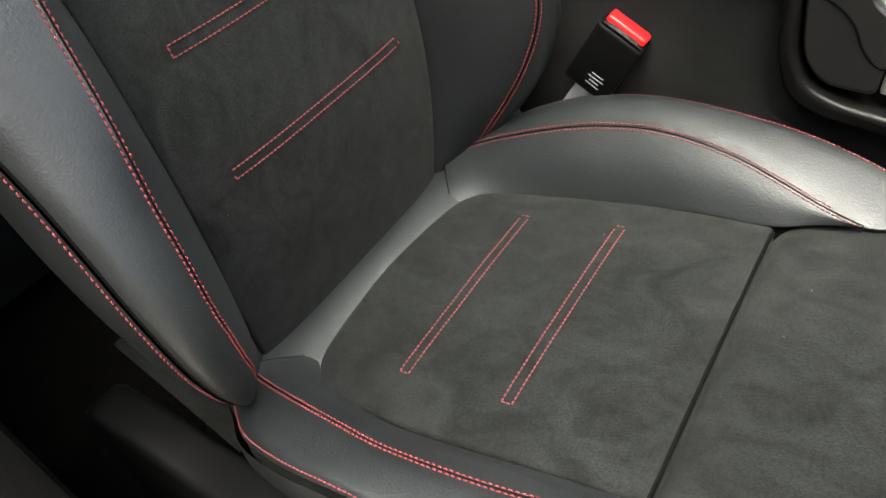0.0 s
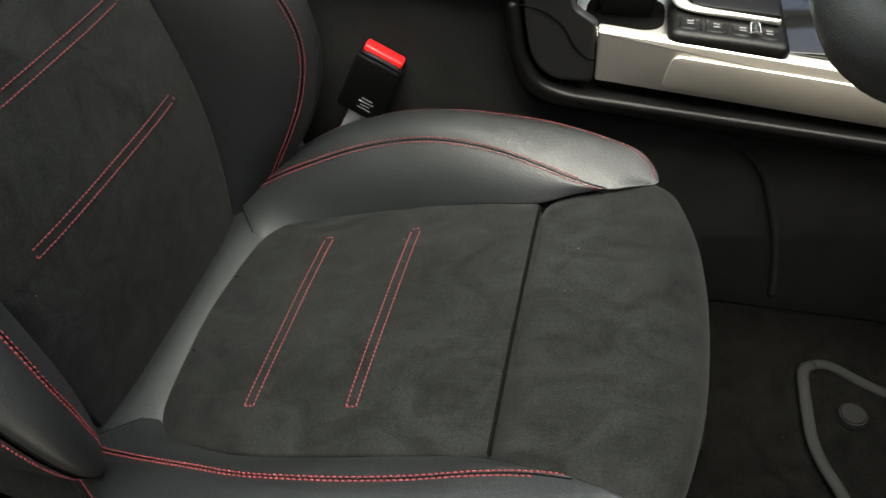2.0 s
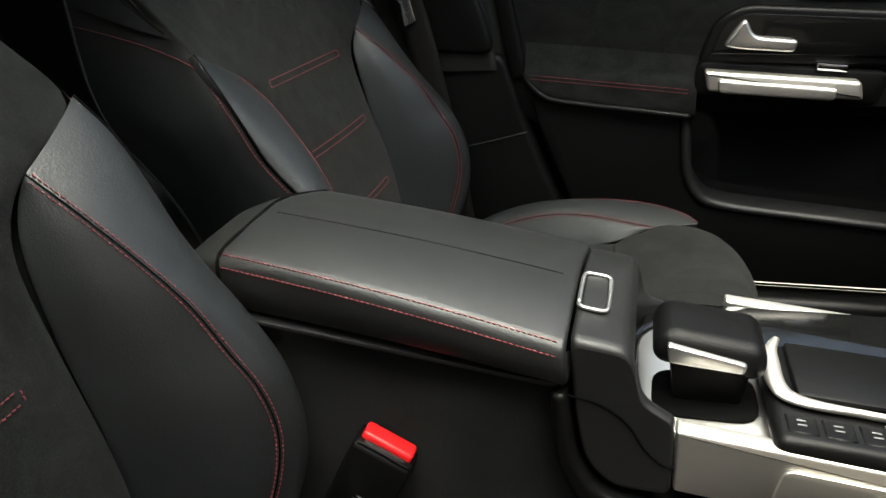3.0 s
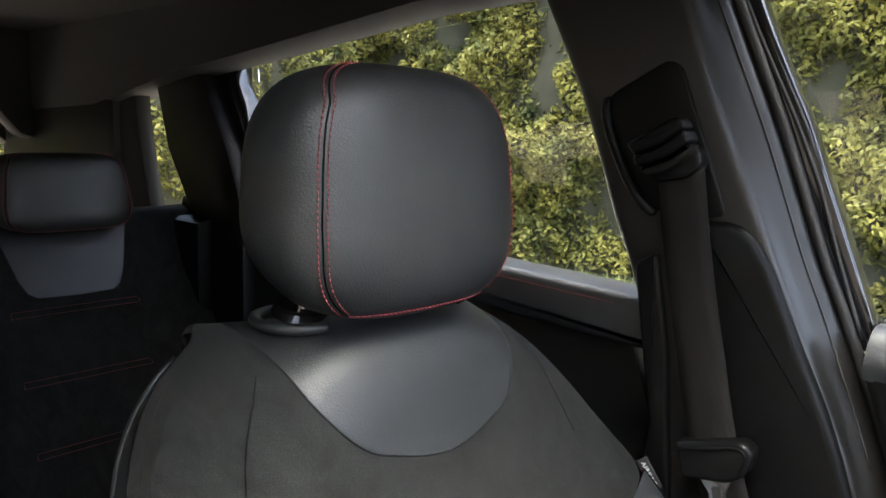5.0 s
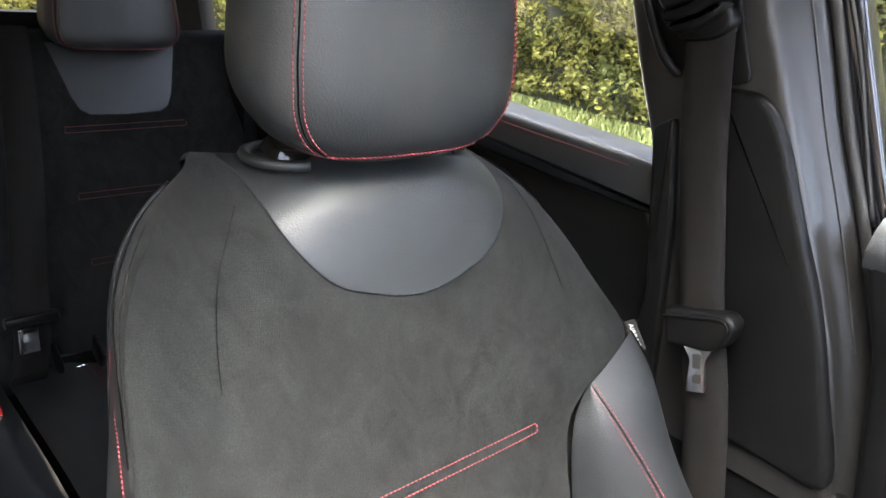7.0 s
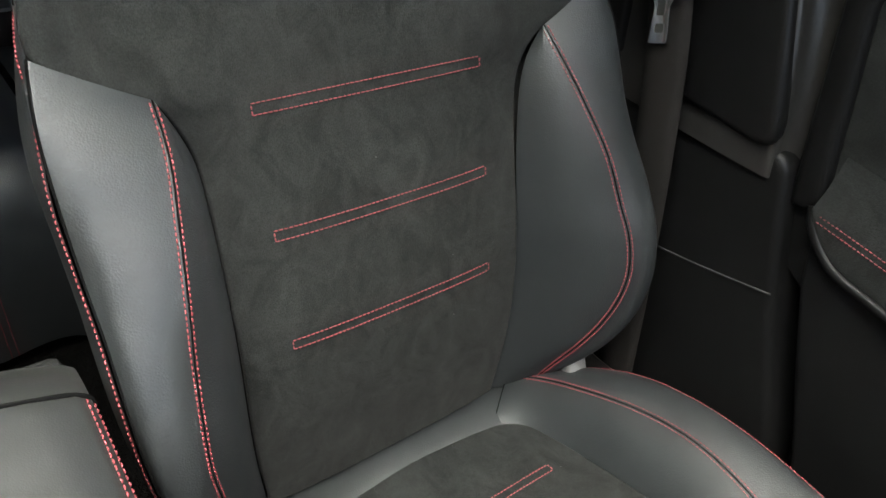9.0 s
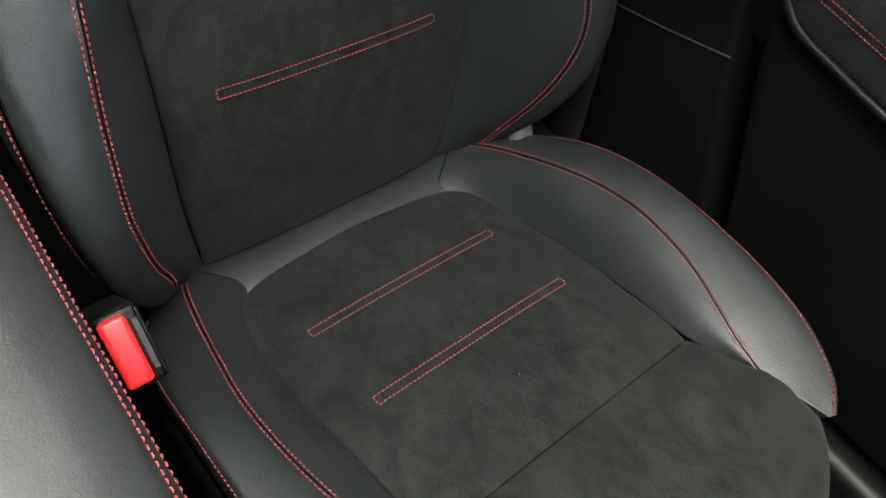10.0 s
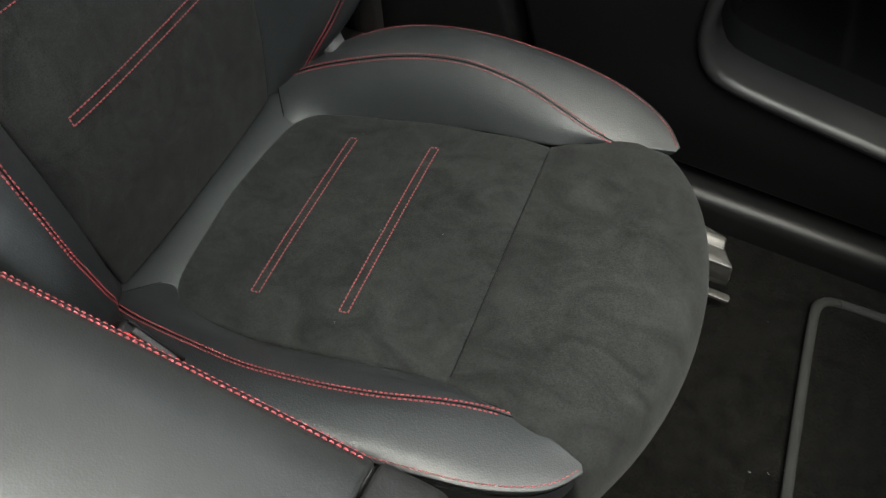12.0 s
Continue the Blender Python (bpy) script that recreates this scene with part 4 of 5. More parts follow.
door_part("lower_panel", prism([(0.045, 0.60), (0.076, 0.574), (0.126, 0.563)] + [tuple(q) for q in outer] + [(0.90, 0.245), (0.17, 0.245), (0.143, 0.33), (0.092, 0.45), (0.060, 0.53)], 1.054, 1.108, "y", 0.006, 3), SOFT)
g = np.array([[(a[0], 1.108, a[1]), (a[0], 1.056, a[1]), ((a * 0.8 + b * 0.2)[0], 1.048, (a * 0.8 + b * 0.2)[1]), ((a * 0.3 + b * 0.7)[0], 1.048, (a * 0.3 + b * 0.7)[1]), (b[0], 1.058, b[1]), (b[0], 1.108, b[1])] for a, b in zip(outer, inner)]) - np.array([0.4, 1.1, 0.2])
sheet("pocket_frame", g, BLOCK, door)
door_part("pocket", prism([tuple(p) for p in inner] + [(0.90, 0.545)], 1.106, 1.1075, "y"), GLOSS)
door_part("speaker_cover", prism(rounded([(0.307, 0.845), (0.88, 0.82), (0.88, 0.70), (0.45, 0.715), (0.36, 0.76)], 0.03), 1.060, 1.07, "y", 0.004), material("speaker_cloth", (0.035, 0.030, 0.028), 0.8, grain=0.0006, grain_size=0.002, mottle=0.2, mottle_size=0.05))
door_part("handle_recess", prism(rounded([(0.318, 0.635), (0.336, 0.69), (0.375, 0.712), (0.62, 0.695), (0.62, 0.615), (0.318, 0.62)], 0.03), 1.052, 1.08, "y", 0.008, 3), PLASTIC)
door_part("recess_back", prism(rounded([(0.335, 0.645), (0.35, 0.685), (0.38, 0.70), (0.60, 0.685), (0.60, 0.632), (0.335, 0.64)], 0.02), 1.049, 1.053, "y", 0.002), GLOSS)
door_part("door_handle", prism(rounded([(0.350, 0.655), (0.362, 0.678), (0.378, 0.697), (0.392, 0.668), (0.455, 0.662), (0.450, 0.644), (0.372, 0.650)], [0.006, 0.01, 0.01, 0.012, 0.008, 0.006, 0.01]), 1.025, 1.040, "y", 0.005, 3), SATIN, "satin chrome inner door handle")
door_part("handle_mount", prism(rounded([(0.355, 0.66), (0.372, 0.685), (0.385, 0.665), (0.375, 0.655)], 0.004), 1.036, 1.055, "y", 0.002), PLASTIC)
door_part("grab_bar", prism(rounded([(0.326, 0.619), (0.547, 0.601), (0.553, 0.573), (0.332, 0.587)], 0.006), 1.02, 1.06, "y", 0.006, 3), ALU, "brushed metal grab bar")
door_part("grab_pad", prism(rounded([(0.345, 0.607), (0.515, 0.592), (0.512, 0.574), (0.348, 0.586)], 0.006), 1.013, 1.022, "y", 0.004, 3), ALU)
door_part("window_switch", prism(rounded([(0.486, 0.626), (0.53, 0.622), (0.53, 0.611), (0.486, 0.615)], 0.002), 1.040, 1.053, "y", 0.002), CHROME)
door_part("grab_mount", prism(rounded([(0.315, 0.63), (0.59, 0.61), (0.58, 0.56), (0.312, 0.575)], 0.015), 1.045, 1.08, "y", 0.006), PLASTIC)
pts = np.array([(x, 1.0448, 0.619 - (x - 0.05) * 0.098 - 0.009) for x in np.linspace(0.05, 0.305, 40)]) - np.array([0.4, 1.1, 0.2])
nn = np.tile((0, -1.0, 0), (40, 1))
stitch("stitching", [(pts, nn), (pts - np.array([0, 0.0008, 0.006]), nn)], door)
pts = np.array([(x, 1.0545, 0.896 - x * 0.05) for x in np.linspace(0.0, 0.88, 40)]) - np.array([0.4, 1.1, 0.2])
stitch("stitching", [(pts, nn)], door)

# side window panes
for o, name in (([(-0.06, 0.87), (1.05, 0.83), (0.75, 1.04), (0.35, 1.20), (0.10, 1.235), (-0.20, 1.24)], "window_front_left"), ([(-1.06, 0.89), (-0.30, 0.87), (-0.33, 1.0), (-0.42, 1.23), (-1.08, 1.19)], "window_rear_left")):
    pane = tagged(part(name, prism(o, 1.1165, 1.1205, "y"), TINT, smooth=False), "clear glass pane in the car door", "window", kind="structure")
    pane.visible_shadow = False

# rear left door
bm = prism([(-1.25, 0.93), (-0.30, 0.895), (-0.25, 0.76), (-0.30, 0.5), (-0.33, 0.20), (-1.25, 0.20)], 1.075, 1.13, "y", 0.01)
rdoor = tagged(part("door_rear_left", bm, SOFT), "black rear door panel with red stitching", "car door", kind="structure")
part("shoulder", prism(rounded([(-1.25, 0.935), (-0.245, 0.898), (-0.235, 0.84), (-1.25, 0.87)], 0.01), 1.05, 1.125, "y", 0.012, 3), LEATHER, rdoor)
part("door_insert", prism(rounded([(-1.1, 0.84), (-0.50, 0.835), (-0.42, 0.80), (-0.36, 0.70), (-0.33, 0.45), (-1.1, 0.45)], 0.03), 1.055, 1.08, "y", 0.012, 3), BLOCK, rdoor)
pts = np.array([(x, 1.0495, 0.888 - (x + 0.28) * 0.036) for x in np.linspace(-1.1, -0.29, 40)])
stitch("stitching", [(pts, nn)], rdoor)

# frames round the left windows
slab("window_frame_rear", [(-1.25, 1.22), (-1.07, 1.21), (-1.07, 1.147), (-1.044, 1.106), (-0.99, 0.92), (-1.08, 0.92), (-1.121, 1.034), (-1.19, 1.14)], 1.066, 1.10, "y", PAINT, "black frame behind the rear door window", "trim", 0.004)
slab("wall_left_rear_pillar", [(-1.40, 1.28), (-1.12, 1.28), (-1.131, 1.154), (-1.051, 1.033), (-1.0, 0.92), (-1.0, 0.30), (-1.12, 0.30), (-1.16, 0.88), (-1.21, 0.951), (-1.262, 1.023), (-1.30, 1.136)], 1.03, 1.09, "y", SOFT, "black lining of the rear pillar", "pillar", 0.012)
slab("wall_left_quarter", [(-1.46, 1.28), (-1.36, 1.28), (-1.362, 1.136), (-1.358, 1.089), (-1.348, 1.039), (-1.322, 0.943), (-1.30, 0.88), (-1.22, 0.86), (-1.22, 0.30), (-1.46, 0.30)], 1.018, 1.055, "y", HEADLINER, "dark grey cloth lining behind the quarter window", "pillar", 0.012)
slab("wall_left_tail", [(-2.1, 1.28), (-1.43, 1.28), (-1.42, 0.30), (-2.1, 0.30)], 1.0, 1.08, "y", PLASTIC, "dark lining beside the luggage space", "wall", 0.02)
slab("wall_left_tail_low", [(-1.30, 0.90), (-1.10, 0.90), (-1.10, 0.25), (-1.30, 0.25)], 1.0, 1.08, "y", SOFT, "dark lining below the quarter window", "wall", 0.02)
# tailgate with its window opening
slab("wall_tail_low", [(-0.35, 0.2), (1.08, 0.2), (1.08, 0.86), (-0.35, 0.86)], -2.12, -2.06, "x", SOFT, "black tailgate lining", "wall")
arch = [(1.05, 0.86), (1.029, 0.96), (1.006, 1.004), (0.971, 1.041), (0.927, 1.069), (0.872, 1.084), (0.70, 1.10), (0.365, 1.107)]
slab("wall_tail_left", arch + [(0.365, 1.33), (1.09, 1.33), (1.09, 0.86)], -2.12, -2.06, "x", HEADLINER, "dark grey surround of the tailgate window", "wall", 0.008)
slab("wall_tail_right", [(0.73 - a, b) for a, b in arch + [(0.365, 1.33), (1.09, 1.33), (1.09, 0.86)]], -2.12, -2.06, "x", HEADLINER, "dark grey surround of the tailgate window", "wall", 0.008)
brow = [(0.365, 1.135), (0.825, 1.125), (0.874, 1.122), (0.925, 1.086), (0.966, 1.036), (0.994, 1.026), (1.046, 1.038), (1.09, 1.05)]
slab("wall_tail_header", brow + [(1.09, 1.34), (-0.36, 1.34)] + [(0.73 - a, b) for a, b in brow[:0:-1]], -1.93, -1.85, "x", HEADLINER, "dark headliner edge before the tailgate", "roof lining", 0.015)
# right body side: rear part and the sill below the open driver door
slab("wall_right_rear", [(-2.1, 0.92), (-0.32, 0.88), (-0.30, 0.20), (-2.1, 0.20)], -0.40, -0.345, "y", SOFT, "black rear right door lining", "wall")
slab("wall_right_pillar", [(-0.40, 1.30), (-0.24, 1.30), (-0.16, 0.98), (-0.06, 0.5), (0.0, 0.20), (-0.33, 0.20), (-0.25, 0.76)], -0.38, -0.315, "y", SOFT, "black plastic lining of the driver side pillar", "pillar", 0.012)
for y, s in ((1.065, 1), (-0.335, -1)):
    bm = bmesh.new()
    rbox(bm, (1.15, 0.07, 0.10), pose(0.62, y, 0.175), 0.02, 4)
    sill = tagged(part("sill_trim", bm, PLASTIC), "black plastic door sill trim", "trim", kind="structure")
    for k in range(3):
        tube("sill_rib", [(0.06, y + s * (0.022 + 0.007 * k), 0.227 - 0.004 * k), (1.15, y + s * (0.022 + 0.007 * k), 0.227 - 0.004 * k)], 0.0016, RUBBER, sill, n=6)

# ---- centre console ----
console = empty("centre_console", (0.25, 0.365, FLOOR), "black centre console with padded armrest and metal trim", "console")


def con(name, bm, mat, label="", parent=None, smooth=True):
    if parent is None:
        bmesh.ops.translate(bm, vec=(-0.25, -0.365, -FLOOR), verts=bm.verts)
        return part(name, bm, mat, console, label, smooth)
    bmesh.ops.translate(bm, vec=(-0.25, -0.365, -FLOOR), verts=bm.verts)
    return part(name, bm, mat, parent, label, smooth)


def con_pts(pts):
    return np.array(pts) - np.array([0.25, 0.365, FLOOR])


con("body", prism(rounded([(-0.12, 0.605), (0.192, 0.566), (0.205, 0.50), (0.235, 0.462), (1.0, 0.40), (1.0, FLOOR), (-0.12, FLOOR)], [0.02, 0.01, 0.02, 0.04, 0.01, 0, 0]), 0.252, 0.452, "y", 0.006, 2), FELT, "black felt lining of the tunnel")
con("tunnel_shelf", prism(rounded([(0.200, 0.56), (0.207, 0.505), (0.222, 0.478), (0.25, 0.468), (1.0, 0.402), (1.0, 0.384), (0.235, 0.452), (0.208, 0.467), (0.192, 0.505), (0.189, 0.56)], 0.012), 0.232, 0.452, "y", 0.005, 3), PLASTIC)
tube("tunnel_relief", con_pts([(0.22, 0.2525, 0.448), (0.30, 0.2525, 0.440), (0.367, 0.2525, 0.430), (0.420, 0.2525, 0.413), (0.452, 0.2525, 0.382), (0.470, 0.2525, 0.34), (0.490, 0.2525, 0.28), (0.505, 0.2525, 0.20)]), 0.0045, FELT, console, n=8, count=60)
# armrest lid
g = []
for x in np.linspace(-0.058, 0.196, 30):
    z = 0.643 - (x + 0.057) * 0.172 + 0.003 * math.sin((x + 0.058) / 0.254 * math.pi)
    y0, y1 = 0.246 - 0.014 * (x + 0.058) / 0.254, 0.458
    h = 0.045 - 0.012 * (x + 0.058) / 0.254
    row = [(x, y0 + 0.004, z - h), (x, y0 + 0.001, z - h * 0.86), (x, y0, z - h * 0.6), (x, y0 + 0.0005, z - 0.012), (x, y0 + 0.003, z - 0.004), (x, y0 + 0.012, z), (x, 0.30, z + 0.003),
           (x, 0.345, z + 0.004), (x, 0.375, z - 0.001), (x, y1 - 0.03, z - 0.016), (x, y1 - 0.008, z - 0.024), (x, y1 - 0.001, z - 0.031), (x, y1, z - 0.040), (x, y1 - 0.001, z - 0.047), (x, y1 - 0.004, z - 0.052)]
    g.append(row)
g = con_pts(np.array(g).reshape(-1, 3)).reshape(30, 15, 3)
f = 1 if normals(g)[15, 7][2] > 0 else -1
lid = sheet("armrest_lid", tuck(g, "u0 u1", 0.004, 0.02, f), LID, console, "padded black leather armrest lid")
stitch("stitching", [along(g, q, 0.0006, f) for q in (4.45, 3.25, 10.6, 11.3)], lid)
tube("lid_seam", along(g, 6.62, -0.0003, f)[0][1:-1], 0.0008, DARKTHREAD, lid, n=6, count=60)
tube("cap_seam", g[0, 2:] + np.array([-0.0025, 0, -0.0006]), 0.0016, DARKTHREAD, lid, n=6, count=50)
cap = np.array([g[0] + np.array([dx, 0, dz]) for dx, dz in ((-0.0045, -0.0015), (-0.016, -0.003), (-0.035, -0.010), (-0.056, -0.026), (-0.075, -0.052), (-0.090, -0.090))])
sheet("rear_cap", np.array([crom(cap[:, j], 16) for j in range(cap.shape[1])]).swapaxes(0, 1), LID, console)
con("side_rim", prism([(-0.09, 0.6000), (0.193, 0.5630), (0.193, 0.5585), (-0.09, 0.5955)], 0.2415, 0.4545, "y", 0.002), BLOCK)
# block with the lid button
def drop(y):
    return 0.034 * (max(0, y - 0.35) / 0.11) ** 1.6


outline = rounded([(0.201, 0.601), (0.240, 0.595), (0.247, 0.574), (0.250, 0.555), (0.273, 0.540), (0.274, 0.476), (0.232, 0.476), (0.212, 0.498), (0.204, 0.545)], [0.006, 0.010, 0.02, 0.015, 0.004, 0.006, 0.02, 0.02, 0.01])
mid = np.mean(outline, axis=0)
g = []
for y, k in [(0.240, 0.90), (0.2415, 0.955), (0.245, 0.985), (0.250, 1.0)] + [(y, 1.0) for y in np.linspace(0.27, 0.45, 10)] + [(0.456, 0.985), (0.459, 0.95), (0.460, 0.9)]:
    wing = max(0.0, 1 - max(0, min(y - 0.250, 0.452 - y)) / 0.016)
    g.append([(min(mid[0] + (a - mid[0]) * k, 0.236 + 0.012 * min(1, max(0, (b - 0.57) / 0.02)) + 0.05 * wing), y, mid[1] + (b - mid[1]) * k - drop(y) * min(1, max(0, (b - 0.48) / 0.08))) for a, b in outline])
sheet("front_block", con_pts(np.array(g).reshape(-1, 3)).reshape(len(g), len(outline), 3), BLOCK, console, "soft black block before the armrest", close=True)
tube("block_groove", con_pts([(0.200, 0.2408, 0.5548), (0.2233, 0.2400, 0.5501), (0.2423, 0.2400, 0.5359), (0.254, 0.2400, 0.5167), (0.2671, 0.2404, 0.5044), (0.274, 0.2410, 0.503)]), 0.0010, DARKTHREAD, console, n=6, count=40)
bm = bmesh.new()
rbox(bm, (0.020, 0.055, 0.004), pose(0.2135, 0.309, 0.5990, 0, 9, 0), 0.004, 3)
b1 = con("lid_button", bm, BLOCK)
ring = rounded([(-0.0105, -0.0275), (0.0105, -0.0275), (0.0105, 0.0275), (-0.0105, 0.0275)], 0.006)
m = pose(0.2135, 0.309, 0.6013, 0, 9, 0)
pts = [m @ Vector((a, b, 0)) for a, b in ring]
tube("button_rim", con_pts(pts + [pts[0]]), 0.0017, SATIN, b1, "bright rim", n=6, count=60)
# cup holder and gloss deck
con("deck", prism(rounded([(0.25, 0.262), (1.0, 0.262), (1.0, 0.468), (0.25, 0.468)], 0.01), 0.50, 0.512, "z", 0.003), GLOSS, "glossy black deck")
bm = bmesh.new()
rbox(bm, (0.084, 0.068, 0.028), pose(0.297, 0.327, 0.560, 0, 8, 0), 0.012, 6, (0.90, 0.88))
rest_ = con("palm_rest", bm, SOFT, "black padded palm rest")
con("rest_foot", prism(rounded([(0.268, 0.558), (0.328, 0.550), (0.322, 0.51), (0.274, 0.51)], 0.006), 0.305, 0.352, "y", 0.004), PLASTIC, "", rest_)
con("rest_trim", prism(rounded([(0.266, 0.571), (0.322, 0.559), (0.320, 0.551), (0.268, 0.556)], 0.003), 0.2905, 0.300, "y", 0.002), SATIN, "silver accent", rest_)
# added metal plate: imitates the bright sky reflection in the gloss deck
con("sky_glint_plate", prism(rounded([(0.247, 0.268), (0.343, 0.268), (0.343, 0.42), (0.247, 0.42)], 0.02), 0.5118, 0.5135, "z", 0.0005), SATIN, "satin metal plate standing in for sky reflected in the deck")
con("cup_mat", prism(rounded([(0.258, 0.284), (0.335, 0.284), (0.335, 0.345), (0.258, 0.345)], 0.02), 0.5135, 0.516, "z", 0.001), DARKTHREAD, "black rubber mat in the cup holder")
tube("tray_lip", con_pts([(0.240, 0.300, 0.512), (0.241, 0.35, 0.512), (0.246, 0.40, 0.512), (0.27, 0.425, 0.512), (0.31, 0.425, 0.512)]), 0.006, GLOSS, console, n=10, count=40)
bm = bmesh.new()
rbox(bm, (0.108, 0.128, 0.018), pose(0.391, 0.310, 0.520, 0, 5, 0), 0.008, 4)
pad = con("touchpad", bm, PLASTIC, "black touchpad unit")
bm = bmesh.new()
rbox(bm, (0.082, 0.072, 0.006), pose(0.398, 0.331, 0.5310, 0, 5, 0), 0.003, 2)
con("touch_surface", bm, SOFT, "", pad)
c = crom([(0.352, 0.368, 0.5375), (0.346, 0.352, 0.5378), (0.344, 0.33, 0.5378), (0.344, 0.308, 0.5376), (0.349, 0.294, 0.5368), (0.362, 0.288, 0.5355), (0.40, 0.2855, 0.5322), (0.437, 0.2845, 0.5285)], 50)
w = smooth1(np.linspace(0, 1, 50), [0, 0.2, 0.45, 0.55, 0.7, 1], [0.003, 0.0062, 0.0068, 0.0055, 0.0036, 0.0026])
way = np.gradient(c, axis=0)
way = np.cross(way, (0, 0, 1.0))
way /= np.linalg.norm(way, axis=1, keepdims=True)
g = np.array([[p + d * k * math.cos(q) + np.array([0, 0, 0.0030 * math.sin(q)]) for q in np.linspace(0, 2 * math.pi, 13)[:-1]] for p, d, k in zip(c, way, w)])
sheet("pad_rim", con_pts(g.reshape(-1, 3)).reshape(g.shape), ALU, pad, "curved metal rim", close=True)
for k in range(4):
    bm = bmesh.new()
    rbox(bm, (0.022, 0.022, 0.006), pose(0.356 + 0.0235 * k, 0.266, 0.5302 - 0.0021 * k, 0, 5, 0), 0.002, 1)
    key = con("key", bm, PLASTIC, "", pad)
    for j in (-1, 1):
        bm = bmesh.new()
        rbox(bm, (0.006, 0.0016, 0.0006), pose(0.356 + 0.0235 * k, 0.267 + 0.0025 * j, 0.5335 - 0.0021 * k, 0, 5, 0), 0.0002, 1)
        con("key_mark", bm, GREY, "", pad)
bm = bmesh.new()
bmesh.ops.create_cone(bm, cap_ends=True, segments=24, radius1=0.006, radius2=0.006, depth=0.018, matrix=pose(0.414, 0.268, 0.5265, 90, 0, 0))
con("roller", bm, CHROME, "chrome volume roller", pad)
# metal trims on both sides
for s, y in ((-1, 0.244), (1, 0.486)):
    a, b = sorted((y, y + 0.016 * -s))
    low = 0.011 * (s > 0)
    x0 = 0.274 + 0.05 * (s > 0)
    tr = con("metal_trim", prism(rounded([(x0, 0.532 - low - 0.116 * (x0 - 0.274)), (1.0, 0.448 - low), (1.0, 0.40 - low), (x0 + 0.001, 0.479 - low - 0.108 * (x0 - 0.274))], 0.003), a, b, "y", 0.003, 3), ALU, "brushed metal console trim")
    con("trim_inlay", prism(rounded([(0.345, 0.512 - low), (0.96, 0.444 - low), (0.96, 0.408 - low), (0.338, 0.478 - low)], 0.008), *sorted((y - 0.003 * -s, y + 0.002)), "y", 0.001), ALU, "", tr)

# ---- buckles ----


def buckle(at, lean, yaw, label):
    m = pose(*at) @ pose(0, 0, 0, 0, lean, 0) @ pose(0, 0, 0, 0, 0, yaw)
    thing = empty("belt_buckle", at, label, "buckle", "seat belt buckles")
    inv = Matrix.Translation(-Vector(at))
    bm = bmesh.new()
    rbox(bm, (0.050, 0.027, 0.072), inv @ m @ pose(0, 0, -0.038), 0.004, 3)
    house = part("housing", bm, PLASTIC, thing)
    bm = bmesh.new()
    rbox(bm, (0.043, 0.016, 0.012), inv @ m @ pose(0, 0.0035, -0.002), 0.003, 3)
    part("release_button", bm, REDBTN, thing, "bright red release button")
    bm = bmesh.new()
    rbox(bm, (0.034, 0.0045, 0.004), inv @ m @ pose(0, -0.0083, -0.0012), 0.0008, 1)
    part("tongue_slot", bm, RUBBER, house)
    tube("slot_lip", [tuple(inv @ m @ Vector(p)) for p in ((-0.022, -0.0115, -0.0005), (0, -0.0115, 0.0003), (0.022, -0.0115, -0.0005))], 0.0012, PLASTIC, house, n=6)
    bm = bmesh.new()
    rbox(bm, (0.022, 0.012, 0.05), inv @ m @ pose(0, 0, -0.097), 0.003, 2)
    part("stalk", bm, CLEAR, thing, "translucent plastic sleeve")
    bm = bmesh.new()
    for k, w in enumerate((0.018, 0.024, 0.015, 0.021)):
        rbox(bm, (w * 0.7, 0.0006, 0.0011), inv @ m @ pose(0.004, -0.0137, -0.050 - 0.0042 * k), 0.0002, 1)
    part("print_marks", bm, GREY, thing)
    return thing


buckle((0.065, 0.236, 0.495), 28, 0, "black driver belt buckle with red button beside the console")
buckle((0.031, 0.4765, 0.506), 40, 180, "black passenger belt buckle with red button beside the console")

# ---- belt on the left pillar ----
belt = empty("seat_belt", (-0.2, 1.0, 0.4), "black seat belt hanging on the door pillar", "seat belt")
bo = np.array([-0.2, 1.0, 0.4])
c = crom([(-0.220, 1.024, 1.055), (-0.2145, 1.016, 1.035), (-0.196, 1.012, 0.94), (-0.176, 1.008, 0.86), (-0.156, 1.004, 0.784), (-0.130, 1.002, 0.70), (-0.09, 1.0, 0.50), (-0.06, 1.0, 0.30)], 40)
g = np.array([[p + np.array([q * 0.0235, 0.004 * q * q + t, q * 0.004]) for q, t in ((-1, 0), (-0.5, 0), (0, 0), (0.5, 0), (1, 0), (1, 0.0014), (0, 0.0014), (-1, 0.0014))] for p in c]) - bo
sheet("webbing", g, WEB, belt, "black woven belt webbing", close=True)
guide = part("belt_guide", prism(rounded([(-0.252, 1.050), (-0.215, 1.066), (-0.197, 1.062), (-0.190, 1.046), (-0.205, 1.032), (-0.240, 1.026)], 0.008), 1.010, 1.034, "y", 0.004, 3), PLASTIC, None, "black plastic belt guide")
guide.data.transform(Matrix.Translation(-Vector(bo)))
guide.parent = belt
